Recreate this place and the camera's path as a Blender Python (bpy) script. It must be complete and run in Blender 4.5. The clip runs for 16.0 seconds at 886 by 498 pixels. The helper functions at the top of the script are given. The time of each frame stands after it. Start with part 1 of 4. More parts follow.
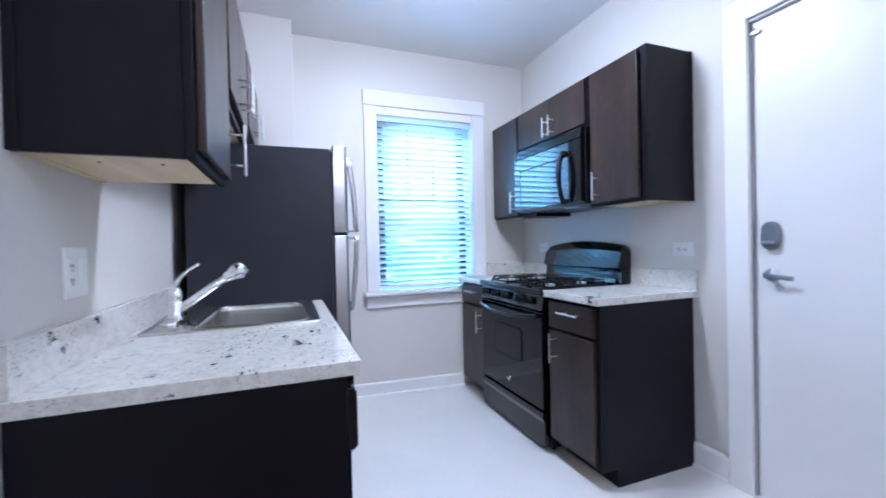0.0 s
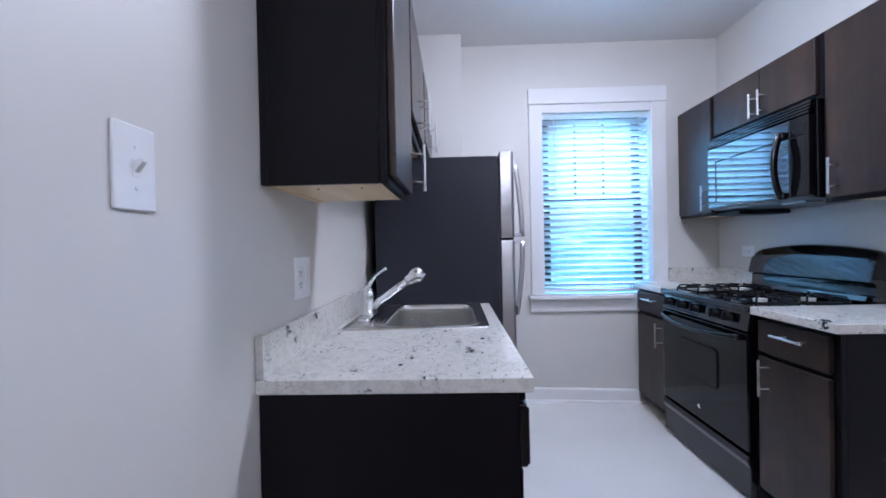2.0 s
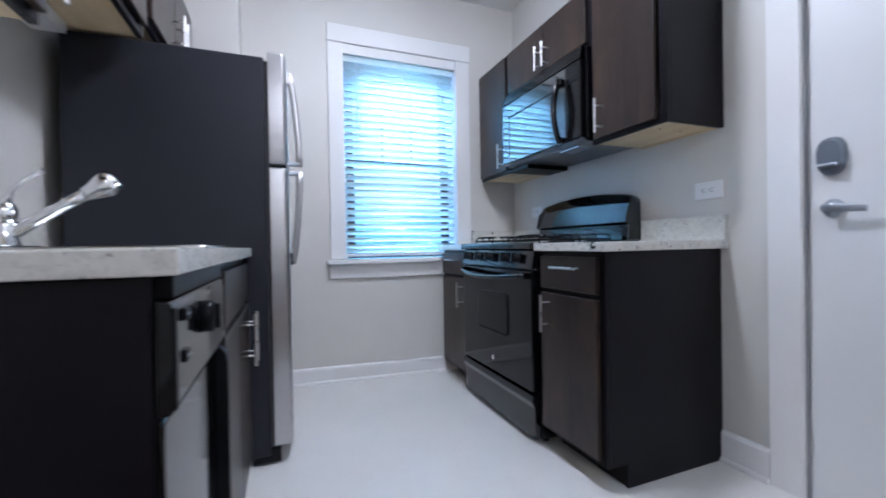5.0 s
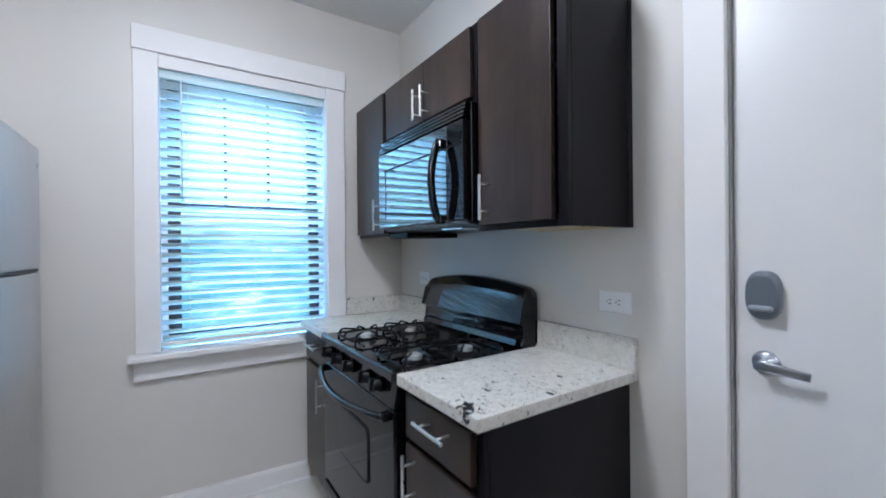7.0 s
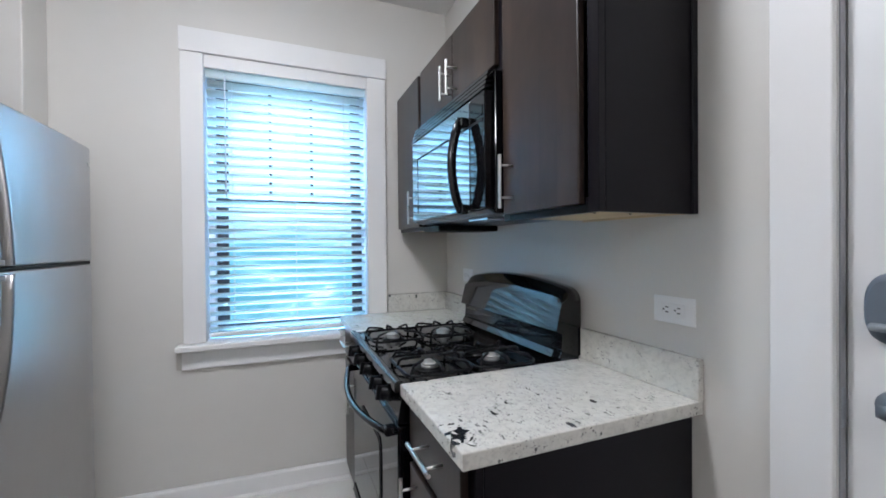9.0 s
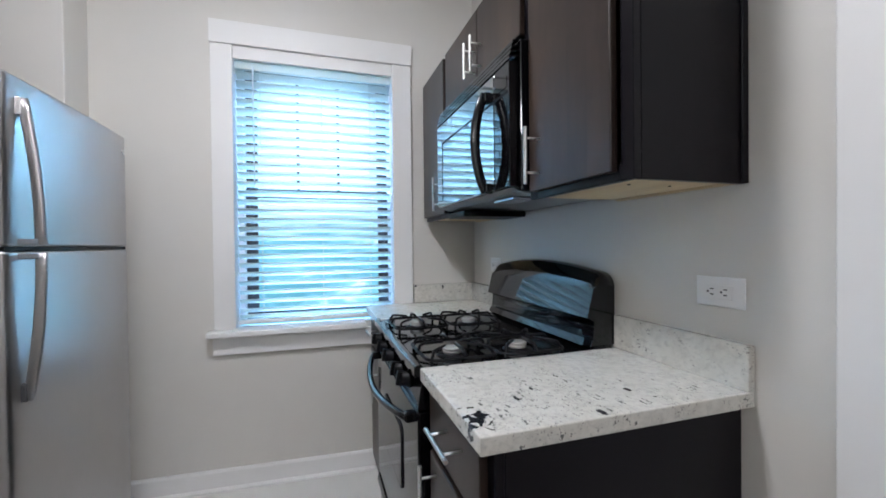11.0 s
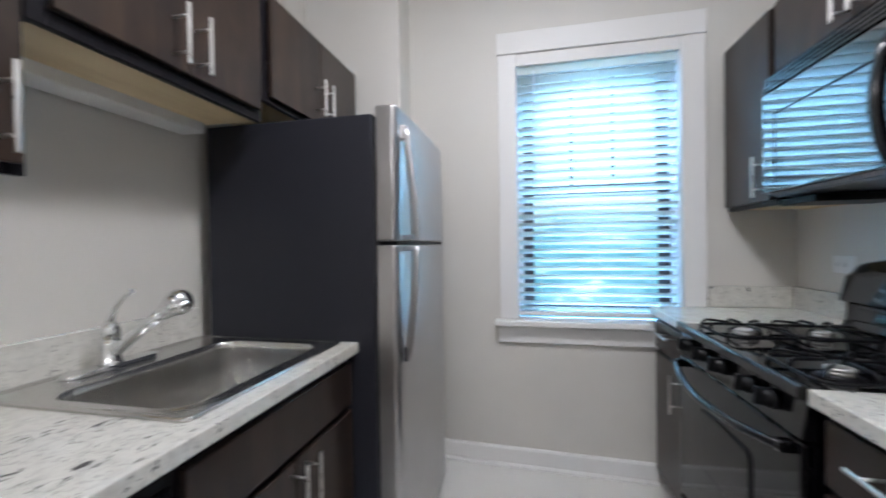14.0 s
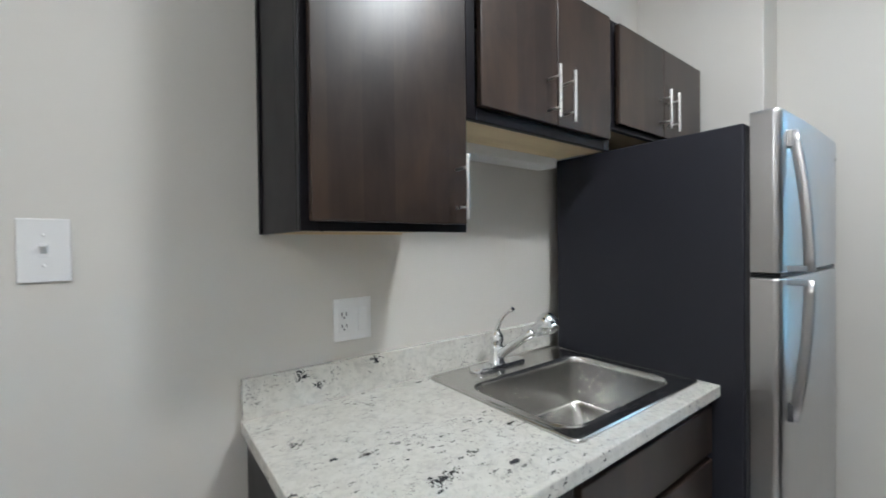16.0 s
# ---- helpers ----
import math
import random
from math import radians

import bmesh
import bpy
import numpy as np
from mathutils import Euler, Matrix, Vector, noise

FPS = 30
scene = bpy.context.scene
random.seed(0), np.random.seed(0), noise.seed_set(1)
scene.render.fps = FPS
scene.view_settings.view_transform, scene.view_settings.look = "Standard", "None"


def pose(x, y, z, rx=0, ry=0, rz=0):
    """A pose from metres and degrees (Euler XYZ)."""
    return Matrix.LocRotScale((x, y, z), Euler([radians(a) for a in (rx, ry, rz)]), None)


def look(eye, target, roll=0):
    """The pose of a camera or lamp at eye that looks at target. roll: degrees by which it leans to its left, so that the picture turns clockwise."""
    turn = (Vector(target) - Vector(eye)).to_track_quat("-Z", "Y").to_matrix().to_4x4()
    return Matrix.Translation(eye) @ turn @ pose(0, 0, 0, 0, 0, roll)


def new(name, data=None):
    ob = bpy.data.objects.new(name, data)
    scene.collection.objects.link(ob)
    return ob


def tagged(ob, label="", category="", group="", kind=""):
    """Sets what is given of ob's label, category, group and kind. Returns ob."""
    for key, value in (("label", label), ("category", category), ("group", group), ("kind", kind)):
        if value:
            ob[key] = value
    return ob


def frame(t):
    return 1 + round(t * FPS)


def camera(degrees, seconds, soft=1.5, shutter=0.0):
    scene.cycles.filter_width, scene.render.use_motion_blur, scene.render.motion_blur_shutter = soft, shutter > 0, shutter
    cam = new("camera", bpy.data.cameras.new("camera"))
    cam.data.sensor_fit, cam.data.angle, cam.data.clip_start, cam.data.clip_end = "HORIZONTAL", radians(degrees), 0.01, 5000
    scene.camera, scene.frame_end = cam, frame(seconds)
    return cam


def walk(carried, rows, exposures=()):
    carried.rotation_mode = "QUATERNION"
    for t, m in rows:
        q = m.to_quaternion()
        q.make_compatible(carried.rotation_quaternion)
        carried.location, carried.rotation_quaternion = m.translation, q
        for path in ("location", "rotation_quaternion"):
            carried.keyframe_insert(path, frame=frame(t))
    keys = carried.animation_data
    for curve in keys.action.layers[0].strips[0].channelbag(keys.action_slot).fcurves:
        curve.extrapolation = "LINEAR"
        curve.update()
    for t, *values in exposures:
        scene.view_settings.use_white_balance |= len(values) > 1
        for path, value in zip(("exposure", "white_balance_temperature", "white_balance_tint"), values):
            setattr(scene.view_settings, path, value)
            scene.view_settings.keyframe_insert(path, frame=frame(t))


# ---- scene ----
cam = camera(95.3, 16.0, soft=1.7, shutter=0.5)
PATH = [
    (0, (-0.04, 0.138, 1.176), (0.674, 2.006, 1.156), -1.3),
    (0.5, (-0.043, 0.145, 1.193), (0.445, 2.085, 1.174), -1.3),
    (1, (-0.065, 0.173, 1.214), (0.214, 2.154, 1.199), -1.4),
    (1.5, (-0.086, 0.177, 1.236), (-0.032, 2.177, 1.216), -1.0),
    (2, (-0.064, 0.162, 1.218), (-0.119, 2.161, 1.2), -1.2),
    (2.5, (-0.033, 0.145, 1.204), (-0.112, 2.143, 1.181), -1.0),
    (3, (-0.014, 0.138, 1.175), (-0.102, 2.136, 1.15), -0.9),
    (3.5, (0.023, 0.194, 1.179), (-0.041, 2.193, 1.149), -0.9),
    (4, (0.107, 0.351, 1.089), (0.276, 2.344, 1.059), -0.9),
    (4.5, (0.167, 0.469, 0.983), (0.629, 2.415, 0.963), -1.1),
    (5, (0.234, 0.494, 0.912), (0.963, 2.357, 0.894), -1.0),
    (7.5, (0.76, 0.921, 1.358), (1.865, 2.588, 1.347), -0.6),
    (8, (0.831, 0.932, 1.346), (1.939, 2.597, 1.321), -0.6),
    (8.5, (0.948, 0.929, 1.307), (1.825, 2.726, 1.291), -0.7),
    (9, (0.949, 0.922, 1.3), (1.7, 2.776, 1.282), -0.5),
    (9.5, (0.935, 0.918, 1.287), (1.68, 2.774, 1.265), -0.5),
    (12, (1.026, 0.99, 1.233), (1.559, 2.918, 1.213), -0.7),
    (12.5, (0.972, 0.991, 1.244), (1.517, 2.915, 1.226), -0.4),
    (13, (0.891, 1.013, 1.246), (1.311, 2.969, 1.223), -0.5),
    (13.5, (0.764, 1.011, 1.247), (0.785, 3.011, 1.225), -0.5),
    (14, (0.678, 0.996, 1.236), (0.253, 2.95, 1.216), -0.8),
    (14.5, (0.617, 0.968, 1.242), (-0.253, 2.769, 1.214), -0.5),
    (15, (0.582, 0.938, 1.261), (-0.619, 2.537, 1.241), -0.7),
    (15.5, (0.564, 0.895, 1.294), (-0.892, 2.265, 1.282), -0.7),
    (16, (0.567, 0.883, 1.344), (-1.028, 2.089, 1.317), -0.7),
]
EXPO = [(0.0, 0.45, 4930, 17), (1.0, 0.06, 5020, 20), (3.5, 0.04, 5160, 19), (5.0, 0.06, 5260, 15), (7.5, -0.06, 5540, 12), (9.0, -0.06, 5760, 12), (13.0, -0.10, 5880, 13), (15.0, -0.03, 5900, 11), (16.0, 0.04, 5820, 7)]
walk(cam, [(t, look(eye, target, roll)) for t, eye, target, roll in PATH], EXPO)

# ---- world and light ----
world = bpy.data.worlds.new("sky")
scene.world = world
world.use_nodes = True
wn = world.node_tree.nodes
sky = wn.new("ShaderNodeTexSky")
sky.sky_type, sky.sun_disc, sky.sun_elevation, sky.sun_rotation = "NISHITA", False, radians(50), radians(200)
world.node_tree.links.new(sky.outputs[0], wn["Background"].inputs[0])
wn["Background"].inputs[1].default_value = 0.1


def lamp(name, kind, m, energy, colour, size=0.1):
    data = bpy.data.lights.new(name, kind)
    data.energy, data.color = energy, colour
    if kind == "AREA":
        data.shape, data.size = "DISK", size
    else:
        data.shadow_soft_size = size
    ob = new(name, data)
    ob.matrix_world = m
    return ob


LAMP_X, LAMP_Y, CEIL = 0.70, 1.85, 2.71
lamp("ceiling_lamp", "POINT", pose(LAMP_X, LAMP_Y, CEIL - 0.17), 26, (1.0, 0.965, 0.915), 0.15)
lamp("ceiling_lamp_down", "AREA", pose(LAMP_X, LAMP_Y, CEIL - 0.095), 14, (1.0, 0.965, 0.915), 0.24)
# Unseen fill added behind the camera to brighten walls and cabinet sides.
lamp("hall_fill_lamp", "POINT", pose(0.75, -0.9, CEIL - 0.17), 36, (1.0, 0.965, 0.915), 0.15)
sky_lamp = lamp("window_sky", "AREA", look((1.0, 4.15, 3.3), (1.0, 3.25, 1.5)), 760, (0.25, 0.54, 1.0), 1.0)
sky_lamp.data.shape, sky_lamp.data.size, sky_lamp.data.size_y = "RECTANGLE", 2.4, 1.1


# ---- materials ----
class Mat:
    """A node material with short ways to add nodes."""

    def __init__(self, name, colour=(0.5, 0.5, 0.5), rough=0.5, metal=0.0):
        self.m = bpy.data.materials.new(name)
        self.m.use_nodes = True
        self.t = self.m.node_tree
        self.b = self.t.nodes["Principled BSDF"]
        self.b.inputs["Base Color"].default_value = (*colour, 1)
        self.b.inputs["Roughness"].default_value = rough
        self.b.inputs["Metallic"].default_value = metal
        self.co = None

    def n(self, kind, **sets):
        node = self.t.nodes.new(kind)
        for key, value in sets.items():
            node.inputs[key.replace("_", " ")].default_value = value
        return node

    def link(self, a, b):
        self.t.links.new(a, b)

    def coords(self, scale=(1, 1, 1)):
        if self.co is None:
            self.co = self.n("ShaderNodeTexCoord")
        mp = self.n("ShaderNodeMapping")
        mp.inputs["Scale"].default_value = scale
        self.link(self.co.outputs["Object"], mp.inputs["Vector"])
        return mp.outputs[0]

    def noise(self, scale, detail=3.0, rough=0.55, stretch=(1, 1, 1), distort=0.0):
        node = self.n("ShaderNodeTexNoise", Scale=scale, Detail=detail, Roughness=rough, Distortion=distort)
        self.link(self.coords(stretch), node.inputs["Vector"])
        return node.outputs["Fac"]

    def ramp(self, fac, stops):
        node = self.n("ShaderNodeValToRGB")
        cr = node.color_ramp
        while len(cr.elements) < len(stops):
            cr.elements.new(0.5)
        for e, (at, c) in zip(cr.elements, stops):
            e.position, e.color = at, (*c, 1) if len(c) == 3 else c
        self.link(fac, node.inputs["Fac"])
        return node.outputs["Color"]

    def mix(self, fac, a, b, mode="MIX"):
        node = self.t.nodes.new("ShaderNodeMix")
        node.data_type, node.blend_type = "RGBA", mode
        for sock, v in ((node.inputs[0], fac), (node.inputs[6], a), (node.inputs[7], b)):
            if hasattr(v, "is_linked"):
                self.link(v, sock)
            elif isinstance(v, tuple):
                sock.default_value = (*v, 1)
            else:
                sock.default_value = v
        return node.outputs[2]

    def math(self, op, a, b=0.0):
        node = self.t.nodes.new("ShaderNodeMath")
        node.operation = op
        for sock, v in ((node.inputs[0], a), (node.inputs[1], b)):
            if hasattr(v, "is_linked"):
                self.link(v, sock)
            else:
                sock.default_value = v
        return node.outputs[0]

    def colour(self, sock):
        self.link(sock, self.b.inputs["Base Color"])

    def rough(self, fac, low, high):
        node = self.n("ShaderNodeMapRange", To_Min=low, To_Max=high)
        self.link(fac, node.inputs["Value"])
        self.link(node.outputs[0], self.b.inputs["Roughness"])

    def bump(self, height, strength=0.1, distance=0.002):
        node = self.n("ShaderNodeBump", Strength=strength, Distance=distance)
        self.link(height, node.inputs["Height"])
        self.link(node.outputs[0], self.b.inputs["Normal"])


def plain(name, colour, rough, metal=0.0, grain=120.0, depth=0.05, spread=0.06, coat=0.0, spec=0.5):
    """A painted or moulded surface with faint uneven tone and fine relief."""
    k = Mat(name, colour, rough, metal)
    low = tuple(c * (1 - spread) for c in colour)
    high = tuple(min(1, c * (1 + spread)) for c in colour)
    k.colour(k.ramp(k.noise(2.3, 4), [(0.3, low), (0.7, high)]))
    g = k.noise(grain, 2)
    k.rough(k.noise(9, 3), max(0.02, rough - 0.05), rough + 0.05)
    k.bump(g, depth, 0.001)
    k.b.inputs["Coat Weight"].default_value = coat
    k.b.inputs["Specular IOR Level"].default_value = spec
    return k.m


def wall_paint():
    k = Mat("wall_paint", rough=0.45)
    k.colour(k.ramp(k.noise(1.4, 5), [(0.3, (0.632, 0.608, 0.568)), (0.7, (0.668, 0.645, 0.604))]))
    k.bump(k.mix(0.4, k.noise(160, 3), k.noise(14, 3)), 0.22, 0.0012)
    k.rough(k.noise(5, 3), 0.38, 0.52)
    return k.m


def stained_wood():
    """Dark-stained glued staves with vertical grain."""
    k = Mat("stained_wood", rough=0.3)
    sep = k.n("ShaderNodeSeparateXYZ")
    k.link(k.coords(), sep.inputs[0])
    wob = k.math("MULTIPLY", k.noise(1.5, 2, stretch=(1, 1, 0.4)), 0.02)
    idx = k.math("FLOOR", k.math("DIVIDE", k.math("ADD", sep.outputs["Y"], wob), 0.075))
    cut = k.math("FLOOR", k.math("DIVIDE", k.math("ADD", sep.outputs["Z"], k.math("MULTIPLY", idx, 0.37)), 0.55))
    comb = k.n("ShaderNodeCombineXYZ")
    k.link(idx, comb.inputs["X"])
    k.link(cut, comb.inputs["Y"])
    wn_ = k.n("ShaderNodeTexWhiteNoise")
    k.link(comb.outputs[0], wn_.inputs["Vector"])
    grain = k.noise(10, 4, 0.55, (1, 1.0, 0.16), 0.5)
    fine = k.noise(110, 3, 0.6, (1, 1, 0.08))
    cloud = k.noise(7, 4, 0.6, (1, 1, 0.6), 0.6)
    base = k.ramp(grain, [(0.25, (0.0150, 0.0098, 0.0081)), (0.5, (0.0255, 0.0167, 0.0135)), (0.78, (0.0420, 0.0276, 0.0214))])
    stave = k.ramp(wn_.outputs["Value"], [(0.0, (0.70, 0.69, 0.70)), (0.5, (1.0, 0.99, 0.97)), (1.0, (1.38, 1.32, 1.15))])
    blotch = k.ramp(cloud, [(0.3, (0.66, 0.66, 0.69)), (0.5, (1.0, 1.0, 1.0)), (0.7, (1.42, 1.35, 1.22))])
    col = k.mix(1.0, k.mix(1.0, base, stave, "MULTIPLY"), blotch, "MULTIPLY")
    k.colour(k.mix(0.06, col, k.ramp(fine, [(0.35, (0.010, 0.007, 0.006)), (0.65, (0.060, 0.043, 0.034))])))
    k.b.inputs["Specular IOR Level"].default_value = 0.38
    k.rough(cloud, 0.26, 0.37)
    k.bump(fine, 0.06, 0.0008)
    return k.m


def pale_ply():
    k = Mat("pale_plywood", rough=0.5)
    g = k.noise(14, 5, 0.6, (1, 0.12, 1), 0.6)
    k.colour(k.ramp(g, [(0.3, (0.60, 0.46, 0.27)), (0.6, (0.72, 0.58, 0.36)), (0.8, (0.78, 0.65, 0.43))]))
    k.bump(g, 0.05, 0.001)
    return k.m


def granite(name, blots=()):
    """Off-white stone with soft grey clouds and dark mineral specks in loose clusters."""
    k = Mat(name, rough=0.16)
    big = k.noise(9, 5, 0.6, distort=0.8)
    mid = k.noise(42, 4, 0.6, distort=0.5)
    base = k.mix(0.5, k.ramp(big, [(0.28, (0.52, 0.505, 0.455)), (0.5, (0.62, 0.605, 0.55)), (0.75, (0.69, 0.68, 0.63))]),
                 k.ramp(mid, [(0.3, (0.50, 0.49, 0.455)), (0.5, (0.65, 0.635, 0.59)), (0.8, (0.74, 0.73, 0.69))]))
    grey = k.math("MULTIPLY", k.ramp(k.noise(70, 4, 0.65, (1, 0.7, 1), 0.6), [(0.50, (0, 0, 0)), (0.66, (1, 1, 1))]), 0.36)
    base = k.mix(grey, base, (0.37, 0.36, 0.345))
    warp = k.n("ShaderNodeTexNoise", Scale=170.0, Detail=3.0)
    k.link(k.coords(), warp.inputs["Vector"])

    def specks(scale, stretch, chance, size, cluster, keep):
        """Ragged flecks: one in a few cells, larger where the chance runs high."""
        vec = k.mix(1.0, k.mix(1.0, k.coords(stretch), (0.5, 0.5, 0.5), "SUBTRACT"), k.mix(1.0, warp.outputs["Color"], (0.016, 0.016, 0.016), "MULTIPLY"), "ADD")
        v = k.n("ShaderNodeTexVoronoi", Scale=scale)
        k.link(vec, v.inputs["Vector"])
        sep = k.n("ShaderNodeSeparateXYZ")
        k.link(v.outputs["Color"], sep.inputs[0])
        luck = k.math("MULTIPLY", k.math("MAXIMUM", k.math("SUBTRACT", sep.outputs["X"], 1 - chance), 0.0), size / chance)
        gate = k.ramp(k.noise(cluster, 3, 0.6), [(keep - 0.05, (0, 0, 0)), (keep + 0.05, (1, 1, 1))])
        reach = k.math("MULTIPLY", luck, gate)
        return k.ramp(k.math("SUBTRACT", reach, v.outputs["Distance"]), [(0.0, (0, 0, 0)), (0.07, (1, 1, 1))])

    fine = specks(210, (1.0, 0.55, 1.0), 0.50, 0.60, 13, 0.50)
    mids = specks(120, (1.2, 0.50, 1.0), 0.30, 0.62, 10, 0.53)
    large = specks(62, (1.2, 0.55, 1.0), 0.16, 0.58, 7, 0.57)
    dark = k.math("MAXIMUM", k.math("MAXIMUM", k.math("MULTIPLY", fine, 0.50), k.math("MULTIPLY", mids, 0.80)), large)
    col = k.mix(dark, base, (0.045, 0.046, 0.050))
    for bx, by, bz, reach in blots:
        d = k.n("ShaderNodeVectorMath")
        d.operation = "DISTANCE"
        k.link(k.coords((1, 0.6, 1)), d.inputs[0])
        d.inputs[1].default_value = (bx, by * 0.6, bz)
        ragged = k.ramp(k.noise(44 if reach > 0.03 else 100, 4, 0.6, distort=1.0), [(0.40, (0, 0, 0)), (0.58, (1, 1, 1))])
        edge = k.math("SUBTRACT", k.ramp(d.outputs["Value"], [(0.0, (1, 1, 1)), (reach, (0, 0, 0))]), ragged)
        col = k.mix(k.ramp(edge, [(0.02, (0, 0, 0)), (0.06, (1, 1, 1))]), col, (0.02, 0.022, 0.028))
    k.colour(col)
    k.rough(mid, 0.10, 0.22)
    return k.m


def brushed(name, colour, rough, stretch, scale=220, relief=0.02):
    """Brushed metal, the scratches long where stretch is small."""
    k = Mat(name, colour, rough, 1.0)
    s = k.noise(scale, 3, 0.6, stretch)
    k.colour(k.ramp(k.noise(3, 3), [(0.3, tuple(c * 0.93 for c in colour)), (0.7, colour)]))
    k.rough(s, rough - 0.06, rough + 0.08)
    if relief:
        k.bump(s, relief, 0.0004)
    return k.m


def floor_vinyl():
    k = Mat("floor_paint", rough=0.28)
    n1 = k.noise(1.8, 5)
    k.colour(k.ramp(n1, [(0.3, (0.70, 0.685, 0.66)), (0.7, (0.76, 0.745, 0.72))]))
    k.rough(k.noise(6, 4), 0.24, 0.42)
    k.bump(k.mix(0.5, k.noise(3.2, 3), k.noise(90, 2)), 0.06, 0.002)
    return k.m


def slat_vinyl():
    k = Mat("slat_vinyl", (0.91, 0.91, 0.88), 0.4)
    tr = k.n("ShaderNodeBsdfTranslucent")
    tr.inputs["Color"].default_value = (0.89, 0.92, 0.84, 1)
    ms = k.n("ShaderNodeMixShader")
    ms.inputs[0].default_value = 0.62
    k.link(k.b.outputs[0], ms.inputs[1])
    k.link(tr.outputs[0], ms.inputs[2])
    k.link(ms.outputs[0], k.t.nodes["Material Output"].inputs["Surface"])
    k.bump(k.noise(30, 3, stretch=(0.1, 1, 1)), 0.05, 0.001)
    return k.m


def glass_pane():
    k = Mat("window_glass", (1, 1, 1), 0.0)
    k.b.inputs["Transmission Weight"].default_value = 1.0
    k.b.inputs["IOR"].default_value = 1.05
    return k.m


def daylight():
    """Washed-out sky above dim leaves, beyond the window."""
    k = Mat("daylight_backdrop")
    sep = k.n("ShaderNodeSeparateXYZ")
    k.link(k.coords(), sep.inputs[0])
    leaf = k.noise(1.3, 4, 0.62, (0.75, 1, 1.7), 0.4)
    sky_c = (0.62, 0.84, 0.90)
    tree = k.ramp(leaf, [(0.40, (0.13, 0.36, 0.44)), (0.55, (0.21, 0.50, 0.58)), (0.65, (0.30, 0.62, 0.68)), (0.70, (0.72, 0.93, 0.96))])
    up = k.n("ShaderNodeMapRange", From_Min=1.75, From_Max=2.25)
    k.link(k.math("ADD", sep.outputs["Z"], k.math("MULTIPLY", leaf, 0.8)), up.inputs["Value"])
    em = k.n("ShaderNodeEmission")
    k.link(k.mix(up.outputs[0], tree, sky_c), em.inputs["Color"])
    em.inputs["Strength"].default_value = 1.5
    k.link(em.outputs[0], k.t.nodes["Material Output"].inputs["Surface"])
    return k.m


def glow(name, colour, strength):
    k = Mat(name, colour)
    k.b.inputs["Emission Color"].default_value = (*colour, 1)
    k.b.inputs["Emission Strength"].default_value = strength
    return k.m


WALL = wall_paint()
CEILING_PAINT = plain("ceiling_paint", (0.80, 0.79, 0.77), 0.6, grain=90, depth=0.1, spread=0.02)
TRIM = plain("trim_paint", (0.80, 0.79, 0.78), 0.50, grain=40, depth=0.05, spread=0.02)
DOOR_PAINT = plain("door_paint", (0.76, 0.76, 0.76), 0.36, grain=60, depth=0.06, spread=0.02)
FLOOR = floor_vinyl()
WOOD = stained_wood()
# Dark brown for the unseen hall floor, to cut bounce and reflections.
HALL_DARK = plain("hall_floor_dark", (0.095, 0.058, 0.036), 0.35, grain=60, depth=0.05, spread=0.25)
CAB_DARK = plain("dark_cabinet_side", (0.0070, 0.0060, 0.0082), 0.34, grain=70, depth=0.05, spread=0.2, spec=0.16)
PLY = pale_ply()
GRANITE = granite("speckled_granite")
GRANITE_BLOT = granite("speckled_granite_dark_blot", [(-0.023, -0.142, 0.034, 0.038)])
GRANITE_SINK = granite("speckled_granite_dark_flecks", [(-0.309, -0.435, 0.119, 0.017), (-0.309, -0.390, 0.084, 0.014), (-0.309, -0.219, 0.121, 0.014), (-0.112, -0.520, 0.035, 0.018),
                                                        (0.014, -0.409, 0.035, 0.013), (0.182, -0.346, 0.035, 0.022), (0.176, -0.315, 0.035, 0.017), (0.142, -0.236, 0.035, 0.010)])
STEEL = brushed("brushed_steel", (0.50, 0.49, 0.49), 0.31, (1, 1, 0.03))
STEEL_SINK = plain("sink_steel", (0.64, 0.63, 0.61), 0.23, 1.0, depth=0.0, spread=0.04)
NICKEL = brushed("brushed_nickel", (0.68, 0.67, 0.65), 0.28, (1, 1, 1), 60, 0.0)
CHROME = Mat("chrome", (0.80, 0.81, 0.82), 0.07, 1.0).m
LOCK = plain("satin_chrome", (0.42, 0.45, 0.50), 0.36, 1.0, depth=0.02)
LOCK_GREY = plain("lock_grey_enamel", (0.17, 0.195, 0.235), 0.38, 0.35, depth=0.02)
FRIDGE_SIDE = plain("fridge_side_grey", (0.0225, 0.0228, 0.0300), 0.44, grain=260, depth=0.3, spread=0.05, spec=0.26)
GLOSS = plain("black_enamel", (0.0045, 0.0045, 0.0055), 0.07, grain=30, depth=0.0, spread=0.1, spec=0.55)
GLASS_BLACK = plain("black_glass", (0.004, 0.004, 0.005), 0.035, grain=20, depth=0.0, spread=0.05, coat=1.0, spec=0.9)
OVEN_GLASS = plain("black_oven_glass", (0.0035, 0.0035, 0.0045), 0.05, grain=20, depth=0.0, spread=0.05, spec=0.30)
GLASS_BLACK.node_tree.nodes["Principled BSDF"].inputs["Coat IOR"].default_value = 1.60
MATT = plain("black_iron", (0.005, 0.005, 0.006), 0.38, grain=200, depth=0.15, spec=0.16)
VENT = plain("vent_grey", (0.16, 0.165, 0.175), 0.35)
RUBBER = plain("dark_gasket", (0.05, 0.05, 0.055), 0.6)
WHITE_PLASTIC = plain("white_plastic", (0.80, 0.80, 0.80), 0.3, depth=0.02, spread=0.02)
ALU = plain("burner_alloy", (0.52, 0.51, 0.49), 0.36, 0.6, depth=0.05)
